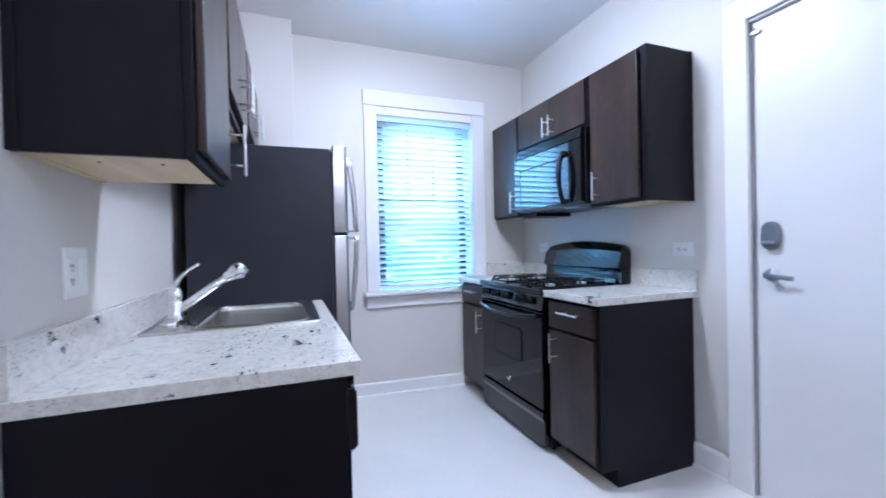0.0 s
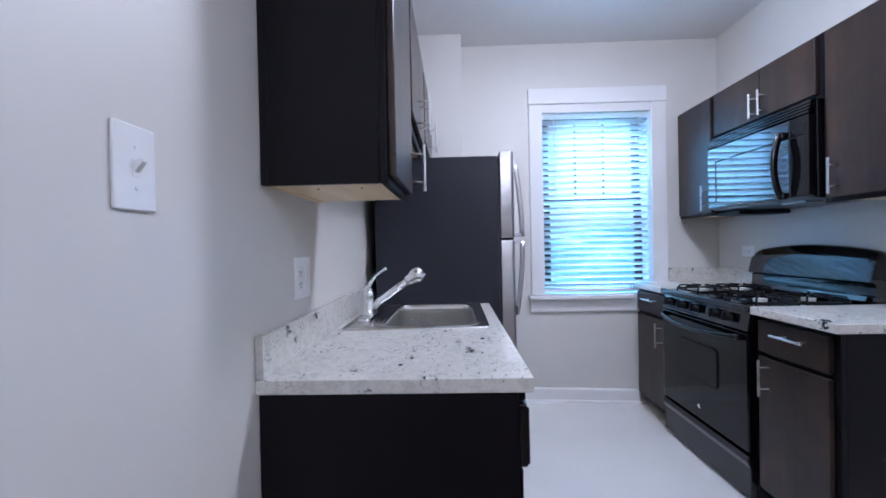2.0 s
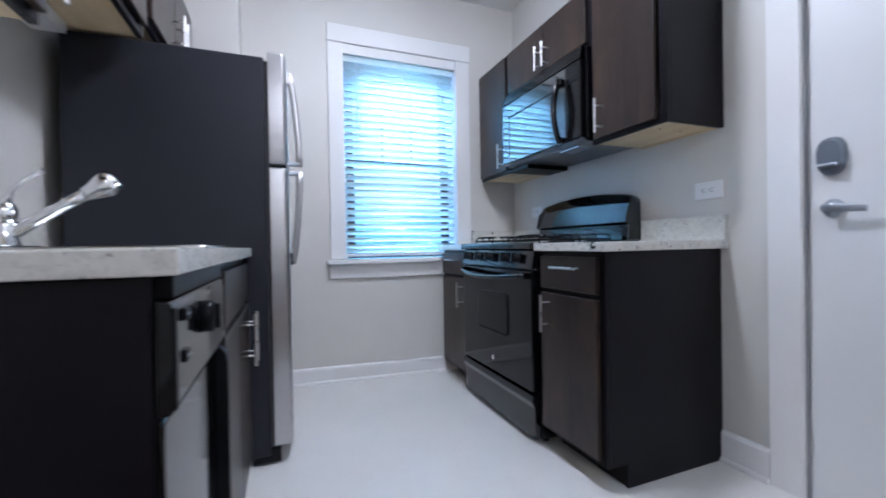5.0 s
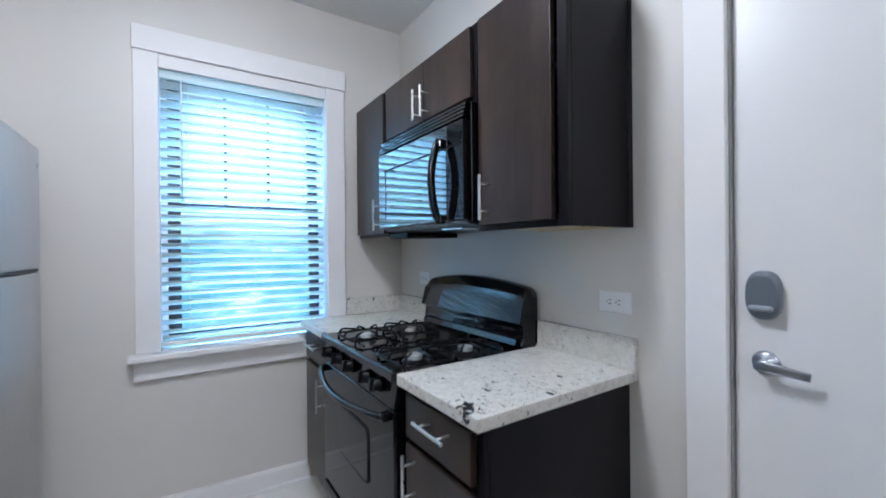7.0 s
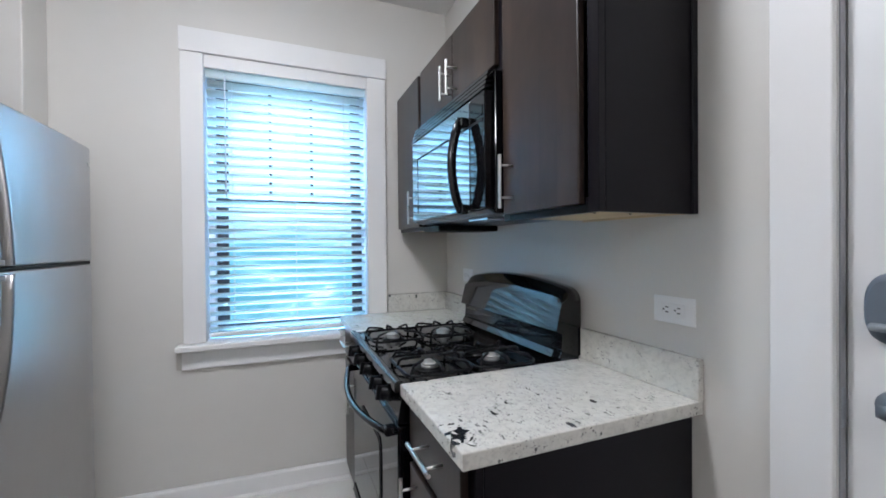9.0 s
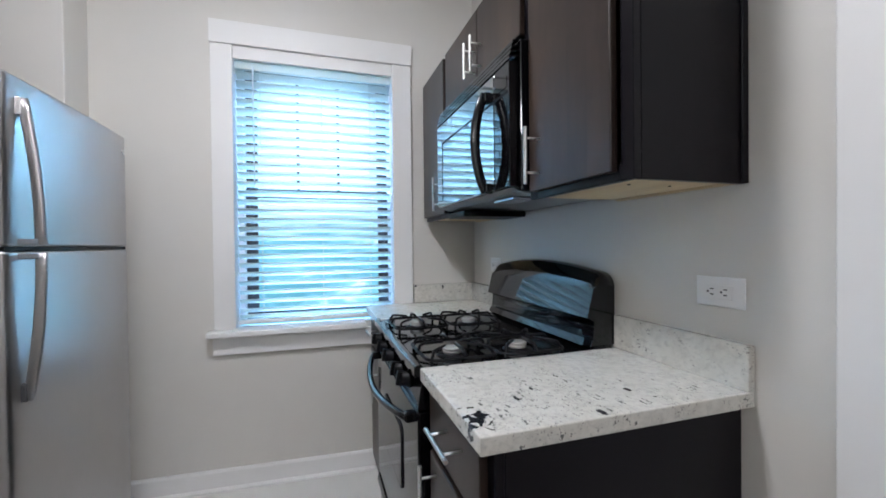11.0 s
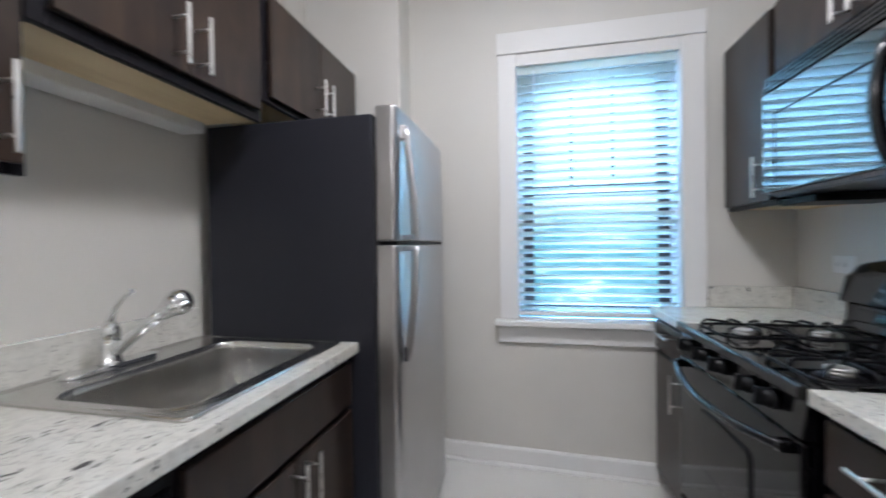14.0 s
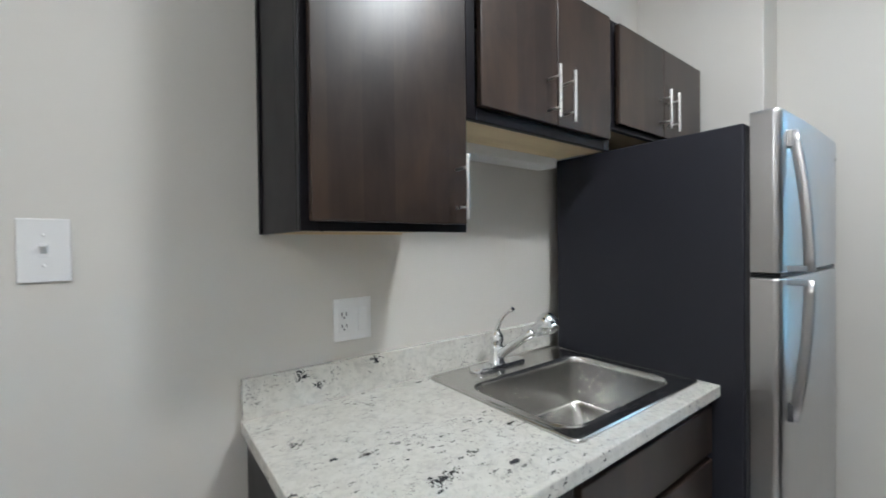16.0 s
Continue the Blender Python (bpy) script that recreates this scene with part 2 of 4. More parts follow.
GREY_MARK = plain("grey_print", (0.35, 0.36, 0.38), 0.5)
SLAT = slat_vinyl()
GLASS = glass_pane()
# Near-black colour carries the sashes' darkness against the bright window.
SASH = plain("sash_backlit_dark", (0.045, 0.045, 0.050), 0.4)
WEATHER = plain("weatherstrip", (0.32, 0.32, 0.34), 0.5)
SKYCARD = daylight()
LIT = glow("lamp_glass", (0.96, 0.98, 1.0), 7.0)

# ---- mesh helpers ----
ORIGIN = {}


def part(name, bm, material, parent, label=""):
    """Link a bmesh, given in world metres, as one mesh under a thing or a part."""
    bmesh.ops.translate(bm, verts=bm.verts, vec=-ORIGIN[parent.name])
    me = bpy.data.meshes.new(name)
    bm.to_mesh(me)
    bm.free()
    me.materials.append(material)
    ob = new(name, me)
    ob.parent = parent
    ORIGIN[ob.name] = ORIGIN[parent.name]
    return tagged(ob, label)


def thing(name, at, label, category, group="", kind=""):
    ob = new(name)
    ob.empty_display_size = 0.1
    ob.location = at
    ORIGIN[ob.name] = Vector(at)
    return tagged(ob, label, category, group, kind)


def solid(name, bm, material, label, category, kind="structure", at=(0, 0, 0)):
    bmesh.ops.translate(bm, verts=bm.verts, vec=-Vector(at))
    me = bpy.data.meshes.new(name)
    bm.to_mesh(me)
    bm.free()
    me.materials.append(material)
    ob = new(name, me)
    ob.location = at
    ORIGIN[ob.name] = Vector(at)
    return tagged(ob, label, category, "", kind)


def box(x0, x1, y0, y1, z0, z1, b=0.0, seg=2, bm=None):
    """A box with bevelled edges, added to bm."""
    out = bm or bmesh.new()
    tmp = bmesh.new()
    bmesh.ops.create_cube(tmp, size=1)
    bmesh.ops.scale(tmp, verts=tmp.verts, vec=(x1 - x0, y1 - y0, z1 - z0))
    bmesh.ops.translate(tmp, verts=tmp.verts, vec=((x0 + x1) / 2, (y0 + y1) / 2, (z0 + z1) / 2))
    if b:
        bmesh.ops.bevel(tmp, geom=tmp.edges[:], offset=b, segments=seg, affect="EDGES", profile=0.5)
    join(out, tmp)
    return out


def join(out, tmp):
    me = bpy.data.meshes.new("tmp")
    tmp.to_mesh(me)
    tmp.free()
    out.from_mesh(me)
    bpy.data.meshes.remove(me)


def sweep(pts, ring, bm=None, smooth=True, up=(0, 0, 1), scales=None):
    """A section (list of u, v) carried along a line of points, with closed ends."""
    bm = bm or bmesh.new()
    pts = [Vector(p) for p in pts]
    rows = []
    for i, p in enumerate(pts):
        d = (pts[min(i + 1, len(pts) - 1)] - pts[max(i - 1, 0)]).normalized()
        ref = Vector(up)
        if abs(d.dot(ref)) > 0.98:
            ref = Vector((1, 0, 0))
        u = d.cross(ref).normalized()
        v = u.cross(d).normalized()
        s = scales[i] if scales else 1.0
        rows.append([bm.verts.new(p + u * a * s + v * c * s) for a, c in ring])
    n = len(ring)
    for r0, r1 in zip(rows, rows[1:]):
        for k in range(n):
            f = bm.faces.new((r0[k], r0[(k + 1) % n], r1[(k + 1) % n], r1[k]))
            f.smooth = smooth
    bm.faces.new(rows[0][::-1])
    bm.faces.new(rows[-1])
    return bm


def circle(r, n=14):
    return [(r * math.cos(2 * math.pi * i / n), r * math.sin(2 * math.pi * i / n)) for i in range(n)]


def oval(a, b, n=16, power=2.0):
    out = []
    for i in range(n):
        c, s = math.cos(2 * math.pi * i / n), math.sin(2 * math.pi * i / n)
        out.append((a * math.copysign(abs(c) ** (2 / power), c), b * math.copysign(abs(s) ** (2 / power), s)))
    return out


def tube(pts, r, bm=None, n=14, scales=None):
    return sweep(pts, circle(r, n), bm, scales=scales)


def turned(profile, at, axis="z", n=28, bm=None):
    """A turned solid: (radius, height) pairs about an axis through a place."""
    bm = bm or bmesh.new()
    rows = []
    for r, h in profile:
        ring = []
        for i in range(n):
            a = 2 * math.pi * i / n
            c, s = r * math.cos(a), r * math.sin(a)
            p = {"z": (c, s, h), "x": (h, c, s), "y": (s, h, c)}[axis]
            ring.append(bm.verts.new(Vector(p) + Vector(at)))
        rows.append(ring)
    for r0, r1 in zip(rows, rows[1:]):
        for k in range(n):
            bm.faces.new((r0[k], r0[(k + 1) % n], r1[(k + 1) % n], r1[k])).smooth = True
    bm.faces.new(rows[0][::-1])
    bm.faces.new(rows[-1])
    bmesh.ops.recalc_face_normals(bm, faces=bm.faces)
    return bm


def prism(outline, y0, y1, bm=None, b=0.0):
    """An outline of (x, z) pulled from y0 to y1."""
    out = bm or bmesh.new()
    tmp = bmesh.new()
    low = [tmp.verts.new((x, y0, z)) for x, z in outline]
    high = [tmp.verts.new((x, y1, z)) for x, z in outline]
    n = len(outline)
    for k in range(n):
        tmp.faces.new((low[k], low[(k + 1) % n], high[(k + 1) % n], high[k]))
    tmp.faces.new(low[::-1])
    tmp.faces.new(high)
    bmesh.ops.recalc_face_normals(tmp, faces=tmp.faces)
    if b:
        bmesh.ops.bevel(tmp, geom=tmp.edges[:], offset=b, segments=2, affect="EDGES", profile=0.5)
    join(out, tmp)
    return out


def rounded(x, y0, y1, z0, z1, r, depth, n=6, bm=None):
    """A plate with round corners standing in the y-z plane, from x to x + depth."""
    bm = bm or bmesh.new()
    pts = []
    for cy, cz, a0 in ((y1 - r, z1 - r, 0), (y0 + r, z1 - r, 90), (y0 + r, z0 + r, 180), (y1 - r, z0 + r, 270)):
        for i in range(n + 1):
            a = radians(a0 + 90 * i / n)
            pts.append((cy + r * math.cos(a), cz + r * math.sin(a)))
    a = [bm.verts.new((x, p, q)) for p, q in pts]
    c = [bm.verts.new((x + depth, p, q)) for p, q in pts]
    m = len(pts)
    for k in range(m):
        bm.faces.new((a[k], a[(k + 1) % m], c[(k + 1) % m], c[k]))
    bm.faces.new(a[::-1])
    bm.faces.new(c)
    bmesh.ops.recalc_face_normals(bm, faces=bm.faces)
    return bm


def holed(o, i, d0, d1, plane="xy", b=0.0):
    """A flat plate with a rectangular hole: o and i are (a0, a1, b0, b1); d0 to d1 is its depth."""
    bm = bmesh.new()

    def put(a, c, d):
        return bm.verts.new((a, c, d) if plane == "xy" else (a, d, c))

    rows = []
    for d in (d0, d1):
        for q in (o, i):
            rows.append([put(q[0], q[2], d), put(q[1], q[2], d), put(q[1], q[3], d), put(q[0], q[3], d)])
    for p, q in ((0, 1), (2, 3), (0, 2), (1, 3)):
        for k in range(4):
            bm.faces.new((rows[p][k], rows[p][(k + 1) % 4], rows[q][(k + 1) % 4], rows[q][k]))
    bmesh.ops.recalc_face_normals(bm, faces=bm.faces)
    if b:
        outer = set(rows[0] + rows[2])
        edges = [e for e in bm.edges if e.verts[0] in outer and e.verts[1] in outer]
        bmesh.ops.bevel(bm, geom=edges, offset=b, segments=2, affect="EDGES", profile=0.5)
    return bm

# ---- structure ----
XL, XR, YW, YS = -0.53, 1.907, 3.222, -1.6


def ground_z(x):
    """The old floor rises a little towards the sink wall."""
    return 0.006 + 0.0275 * max(0.0, 1.30 - x)


FLOOR_CUT = [(XL - 0.15, -0.12), (XR + 0.2, -0.12), (XR + 0.2, ground_z(2)), (1.30, ground_z(1.3)), (XL - 0.15, ground_z(XL - 0.15))]
solid("floor", prism(FLOOR_CUT, 0.90, YW + 0.2), FLOOR, "pale smooth light-grey kitchen floor", "floor")
# Out of view; added dark so the low cabinet panels reflect less light.
solid("floor_unseen", prism(FLOOR_CUT, YS - 0.15, 0.90), HALL_DARK, "unseen dark floor added outside the kitchen to dim reflections", "floor")
solid("ceiling", box(XL - 0.15, XR + 0.2, YS - 0.15, YW + 0.2, CEIL, CEIL + 0.12), CEILING_PAINT, "plain white painted ceiling", "ceiling")
solid("wall_west", box(XL - 0.15, XL, YS - 0.15, YW + 0.2, 0, CEIL), WALL, "warm light-grey painted plaster wall behind the sink", "wall")
solid("wall_south", box(XL, XR, YS - 0.15, YS, 0, CEIL), WALL, "plain light-grey painted wall", "wall")
WX0, WX1, WZ0, WZ1 = 0.600, 1.426, 0.80, 2.262
bm = box(XL, WX0, YW, YW + 0.2, 0, CEIL)
box(WX1, XR + 0.2, YW, YW + 0.2, 0, CEIL, bm=bm)
box(WX0, WX1, YW, YW + 0.2, 0, WZ0, bm=bm)
box(WX0, WX1, YW, YW + 0.2, WZ1, CEIL, bm=bm)
solid("wall_north", bm, WALL, "light-grey painted wall with the window", "wall")
DY0, DY1, DZ = 0.49, 1.350, 2.150
bm = box(XR, XR + 0.2, YS - 0.15, DY0, 0, CEIL)
box(XR, XR + 0.2, DY1, YW, 0, CEIL, bm=bm)
box(XR, XR + 0.2, DY0, DY1, DZ, CEIL, bm=bm)
solid("wall_east", bm, WALL, "light-grey painted wall behind the stove with the door", "wall")
solid("wall_chase", box(XL, 0.015, 3.03, YW, 0, CEIL, 0.004), WALL, "light-grey boxed-out corner beside the refrigerator", "wall")
solid("landing_wall", box(XR + 0.35, XR + 0.4, DY0 - 0.4, DY1 + 0.4, 0, CEIL), WALL, "plain wall behind the closed door", "wall")


def baseboard(name, x0, x1, y0, y1, label):
    """Board with a thin cap and a shoe strip, along the longer side."""
    bm = bmesh.new()
    if x1 - x0 > y1 - y0:
        prof = [(y1, 0), (y0 - 0.012, 0), (y0 - 0.012, 0.012), (y0 - 0.006, 0.022), (y0, 0.024), (y0, 0.118), (y0 + 0.005, 0.128), (y1, 0.132)]
        a = [bm.verts.new((x0, p, q * 0.80 + ground_z(x0))) for p, q in prof]
        c = [bm.verts.new((x1, p, q * 0.80 + ground_z(x1))) for p, q in prof]
    else:
        prof = [(x1, 0), (x0 - 0.012, 0), (x0 - 0.012, 0.012), (x0 - 0.006, 0.022), (x0, 0.024), (x0, 0.118), (x0 + 0.005, 0.128), (x1, 0.132)]
        a = [bm.verts.new((p, y0, q)) for p, q in prof]
        c = [bm.verts.new((p, y1, q)) for p, q in prof]
    n = len(prof)
    for k in range(n):
        bm.faces.new((a[k], a[(k + 1) % n], c[(k + 1) % n], c[k]))
    bm.faces.new(a[::-1])
    bm.faces.new(c)
    bmesh.ops.recalc_face_normals(bm, faces=bm.faces)
    return solid(name, bm, TRIM, label, "baseboard")


baseboard("baseboard_north", 0.016, 1.299, YW - 0.016, YW, "white painted baseboard under the window")
baseboard("baseboard_east", XR - 0.016, XR, 1.4465, 1.623, "short white baseboard between cabinet and door")
baseboard("baseboard_east_south", XR - 0.016, XR, YS, 0.38, "white painted baseboard beside the door")
bm = box(XL, XL + 0.016, YS, 1.09, 0, 0.13, 0.003)
solid("baseboard_west", bm, TRIM, "white painted baseboard on the side wall", "baseboard")

# ---- window ----
win = thing("window_1", (1.013, YW, 0.7), "white-framed sash window with wide flat casing", "window", kind="structure")
CF = 3.200
part("casing_left", box(0.513, 0.611, CF, YW, 0.832, 2.252, 0.003), TRIM, win)
part("casing_right", box(1.414, 1.522, CF, YW, 0.832, 2.252, 0.003), TRIM, win)
part("casing_head", box(0.509, 1.527, CF - 0.004, YW, 2.254, 2.368, 0.003), TRIM, win)
part("window_stool", box(0.486, 1.252, 3.148, YW + 0.09, 0.800, 0.830, 0.007, 3), TRIM, win)
part("stool_back", box(1.2525, 1.425, 3.2225, YW + 0.09, 0.800, 0.830, 0.002), TRIM, win)
part("apron", box(0.505, 1.286, CF, YW, 0.705, 0.799, 0.003), TRIM, win)
part("head_stop", box(0.612, 1.413, 3.212, 3.235, 2.190, 2.2535, 0.002), TRIM, win)
part("jamb_left", box(0.600, 0.6115, YW + 0.001, YW + 0.19, 0.831, 2.261, 0.001), TRIM, win)
part("jamb_right", box(1.4145, 1.426, YW + 0.001, YW + 0.19, 0.831, 2.261, 0.001), TRIM, win)
part("jamb_head", box(0.612, 1.414, YW + 0.02, YW + 0.19, 2.2545, 2.262, 0.001), TRIM, win)
part("track_left", box(0.612, 0.639, YW + 0.10, YW + 0.18, 0.832, 2.253, 0.002), TRIM, win)
part("track_right", box(1.411, 1.414, YW + 0.10, YW + 0.18, 0.832, 2.253, 0.002), TRIM, win)
for name, y, z0, z1 in (("lower_sash", 3.370, 0.832, 1.560), ("upper_sash", 3.396, 1.515, 2.253)):
    bm = holed((0.640, 1.410, z0, z1), (0.697, 1.353, z0 + (0.06 if z0 < 1 else 0.030), z1 - (0.045 if z0 < 1 else 0.060)), y, y + 0.024, "xz", 0.003)
    sash = part(name, bm, SASH, win, "window sash coloured near-black for its backlit look")
    pane = part("pane", box(0.690, 1.36, y + 0.010, y + 0.014, z0 + (0.05 if z0 < 1 else 0.02), z1 - 0.008), GLASS, sash)
    pane.visible_shadow = False
    if z0 > 1:
        for x in (0.908, 1.129):
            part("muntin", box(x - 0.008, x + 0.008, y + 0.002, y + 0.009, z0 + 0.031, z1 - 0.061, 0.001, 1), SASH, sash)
solid("daylight_backdrop", box(-6, 8, 8.0, 8.05, -3, 6.5), SKYCARD, "washed-out daylight and leaves beyond the window", "backdrop")

# ---- blind ----
blind = thing("window_blind", (1.013, 3.262, 0.85), "white horizontal slat blind lowered over the window", "blind")
BX0, BX1, BY = 0.614, 1.411, 3.272
part("headrail", box(BX0, BX1, 3.256, 3.300, 2.236, 2.2535, 0.003), WHITE_PLASTIC, blind)
part("valance", box(BX0, BX1, 3.238, 3.242, 2.150, 2.202, 0.0015, 1), SLAT, blind, "flat white valance strip")
part("bottom_rail", box(BX0, BX1, BY - 0.024, BY + 0.024, 0.846, 0.866, 0.004), WHITE_PLASTIC, blind)
PITCH, TILT_S, N_SLAT = 0.0468, radians(31), 30
bm = bmesh.new()
sec = []
for i in range(7):
    u = -0.025 + 0.05 * i / 6
    sec.append((u, 0.0022 * (1 - (u / 0.025) ** 2)))
ring = [(u, v + 0.0011) for u, v in sec] + [(u, v - 0.0011) for u, v in sec[::-1]]
ct, st = math.cos(TILT_S), math.sin(TILT_S)
a = [bm.verts.new((BX0 + 0.002, BY + u * ct + v * st, -u * st + v * ct)) for u, v in ring]
c = [bm.verts.new((BX1 - 0.002, BY + u * ct + v * st, -u * st + v * ct)) for u, v in ring]
for k in range(len(ring)):
    bm.faces.new((a[k], a[(k + 1) % len(ring)], c[(k + 1) % len(ring)], c[k])).smooth = True
bm.faces.new(a[::-1])
bm.faces.new(c)
bmesh.ops.recalc_face_normals(bm, faces=bm.faces)
bmesh.ops.translate(bm, verts=bm.verts, vec=(0, 0, ORIGIN[blind.name].z))
first = part("slat", bm, SLAT, blind)
for i in range(N_SLAT):
    z = max(0.882, 0.9136 + PITCH * (i - 1)) - 0.85
    ob = first if i == 0 else new("slat", first.data)
    ob.parent = blind
    ob.location = (0, 0, z)
    ob.rotation_euler = (random.uniform(-0.02, 0.02), random.uniform(-0.0012, 0.0012), 0)
for x in (0.732, 1.036, 1.292):
    bm = tube([(x, BY - 0.027, 0.86), (x, BY - 0.027, 2.20)], 0.0011, n=6)
    tube([(x, BY + 0.027, 0.86), (x, BY + 0.027, 2.20)], 0.0009, bm, n=6)
    part("ladder_cord", bm, WHITE_PLASTIC, blind)
part("tilt_wand", tube([(0.702, 3.234, 2.165), (0.702, 3.226, 2.10), (0.703, 3.226, 1.55)], 0.0038, n=8), WHITE_PLASTIC, blind, "thin white tilt wand")
part("cord_cleat", box(1.318, 1.328, BY - 0.034, BY - 0.028, 1.95, 2.0, 0.002), WHITE_PLASTIC, blind)

# ---- door ----
door = thing("door_1", (XR + 0.05, 0.93, 0), "closed plain white painted door with satin lock", "door", kind="structure")
slab = part("door_slab", box(1.928, 1.970, DY0 + 0.014, DY1 - 0.0135, 0.008, DZ - 0.012, 0.003), DOOR_PAINT, door)
bm = box(XR - 0.016, XR, DY1 - 0.009, 1.445, 0, 2.262, 0.003)
part("casing_side", bm, TRIM, door)
part("casing_side", box(XR - 0.016, XR, 0.384, DY0 - 0.0015, 0, 2.262, 0.003), TRIM, door)
part("casing_head", box(XR - 0.018, XR, 0.384, 1.445, 2.2635, 2.35, 0.003), TRIM, door)
part("casing_rail", box(XR - 0.016, XR, DY0, DY1 - 0.0095, 2.152, 2.262, 0.002), TRIM, door)
part("jamb_latch", box(XR + 0.001, XR + 0.19, DY1 - 0.010, DY1 - 0.0005, 0, DZ, 0.001), TRIM, door)
part("jamb_hinge", box(XR + 0.001, XR + 0.19, DY0 + 0.0005, DY0 + 0.010, 0, DZ, 0.001), TRIM, door)
part("jamb_top", box(XR + 0.001, XR + 0.19, DY0 + 0.011, DY1 - 0.011, DZ - 0.009, DZ - 0.0005, 0.001), TRIM, door)
part("weatherstrip", box(1.909, 1.9268, DY1 - 0.0128, DY1 - 0.0102, 0.008, DZ - 0.012), WEATHER, door, "grey weatherstrip in the door gap")
part("strike_plate", box(XR + 0.004, XR + 0.018, DY1 - 0.0140, DY1 - 0.0125, 0.955, 1.03, 0.001), LOCK, door, "small steel strike plate")
bm = bmesh.new()
for k, (s, d) in enumerate(((1.0, 0.0), (1.0, 0.012), (0.94, 0.022), (0.80, 0.026))):
    pts = [(1.927 - d, 1.268 + p * s, 1.184 + q * s) for p, q in oval(0.038, 0.062, 32, 2.6)]
    row = [bm.verts.new(p) for p in pts]
    if k:
        for j in range(32):
            bm.faces.new((prev[j], prev[(j + 1) % 32], row[(j + 1) % 32], row[j])).smooth = True
    prev = row
bm.faces.new(prev)
bmesh.ops.recalc_face_normals(bm, faces=bm.faces)
bolt = part("deadbolt", bm, LOCK_GREY, slab, "oval blue-grey deadbolt housing")
part("thumb_turn", box(1.886, 1.903, 1.242, 1.294, 1.146, 1.160, 0.006, 3), LOCK, bolt)
part("set_screw", turned([(0.0045, -0.001), (0.0045, 0.001), (0.0, 0.001)], (1.9045, 1.268, 1.236), "x", 12), MATT, bolt, "small dark set screw")
bm = turned([(0.030, 0.0), (0.030, -0.006), (0.027, -0.011), (0.012, -0.013), (0.011, -0.045), (0.0, -0.046)], (1.927, 1.266, 1.013), "x")
lever = part("lever_handle", bm, LOCK, slab, "satin lever door handle")
bm = sweep([(1.884, 1.279, 1.013), (1.882, 1.262, 1.013), (1.884, 1.226, 1.010), (1.890, 1.192, 1.006), (1.895, 1.172, 1.004)], oval(0.0045, 0.0125, 16, 3.2), scales=[0.9, 1.1, 1.0, 0.9, 0.8])
part("lever", bm, LOCK, lever)
bm = box(1.913, 1.927, 1.30, 1.345, 2.08, 2.094, 0.004)
part("door_guard", bm, LOCK, slab, "small metal guard near the door top")

# ---- cabinets ----


def bar_pull(parent, p0, p1, out):
    """A straight round bar on two posts. out: the way away from the door."""
    p0, p1, out = Vector(p0), Vector(p1), Vector(out)
    d = (p1 - p0).normalized()
    bm = tube([p0 + out, p0 + out + d * 0.001, p1 + out - d * 0.001, p1 + out], 0.0052, n=12)
    h = part("handle", bm, NICKEL, parent, "brushed nickel bar handle")
    inset = (p1 - p0).length * 0.2
    for q in (p0 + d * inset, p1 - d * inset):
        part("post", tube([q - out * 0.02, q + out], 0.0034, n=10), NICKEL, h)


def upper(name, side, y0, y1, z0, z1, doors, label, group, lift=0.019):
    """A wall cabinet. side -1 hangs on the west wall, 1 on the east. doors: (y0, y1, handle y, handle z0, z1)."""
    back = XL if side < 0 else XR
    fx = back - side * 0.289

    def X(d):
        return back - side * d

    cab = thing(name, (back, (y0 + y1) / 2, z0), label, "cabinet", group)
    bm = bmesh.new()
    t = 0.016
    for ya, yb, za in ((y0, y0 + t, z0), (y1 - t, y1, z0 + 0.0195)):
        box(min(X(0.002), X(0.29)), max(X(0.002), X(0.29)), ya, yb, za, z1, 0.0015, 1, bm)
    box(min(X(0.002), X(0.29)), max(X(0.002), X(0.29)), y0 + t, y1 - t, z1 - t, z1, 0, 1, bm)
    part("body", bm, CAB_DARK, cab)
    part("bottom_panel", box(min(X(0.002), X(0.289)), max(X(0.002), X(0.289)), y0 + t, y1 - 0.001, z0 + 0.007, z0 + 0.019), PLY, cab, "pale unpainted plywood underside")
    a, c = sorted((X(0.2905), X(0.309)))
    bm = bmesh.new()
    w = 0.036
    box(a, c, y0, y0 + w, z0, z1, 0.0015, 1, bm)
    box(a, c, y1 - w, y1, z0, z1, 0.0015, 1, bm)
    box(a, c, y0 + w, y1 - w, z0, z0 + w, 0.0015, 1, bm)
    box(a, c, y0 + w, y1 - w, z1 - w, z1, 0.0015, 1, bm)
    part("face_frame", bm, CAB_DARK, cab)
    part("rear_lip", box(min(X(0.002), X(0.018)), max(X(0.002), X(0.018)), y0 + t, y1 - t, z0 + 0.001, z0 + 0.0068), PLY, cab)
    if y0 < 1.62:
        a, c = sorted((X(0.001), X(0.020)))
        part("scribe_strip", box(a, c, y0 - 0.005, y0 - 0.0005, z0, z1, 0.0015, 1), CAB_DARK, cab)
    a, c = sorted((X(0.3105), X(0.329)))
    for d0, d1, hy, h0, h1 in doors:
        d = part("door", box(a, c, d0, d1, z0 + lift, z1 - 0.012, 0.003), WOOD, cab, "dark-stained flat wooden door")
        bar_pull(d, (X(0.329), hy, h0), (X(0.329), hy, h1), (-side * 0.044, 0, 0))
    return cab


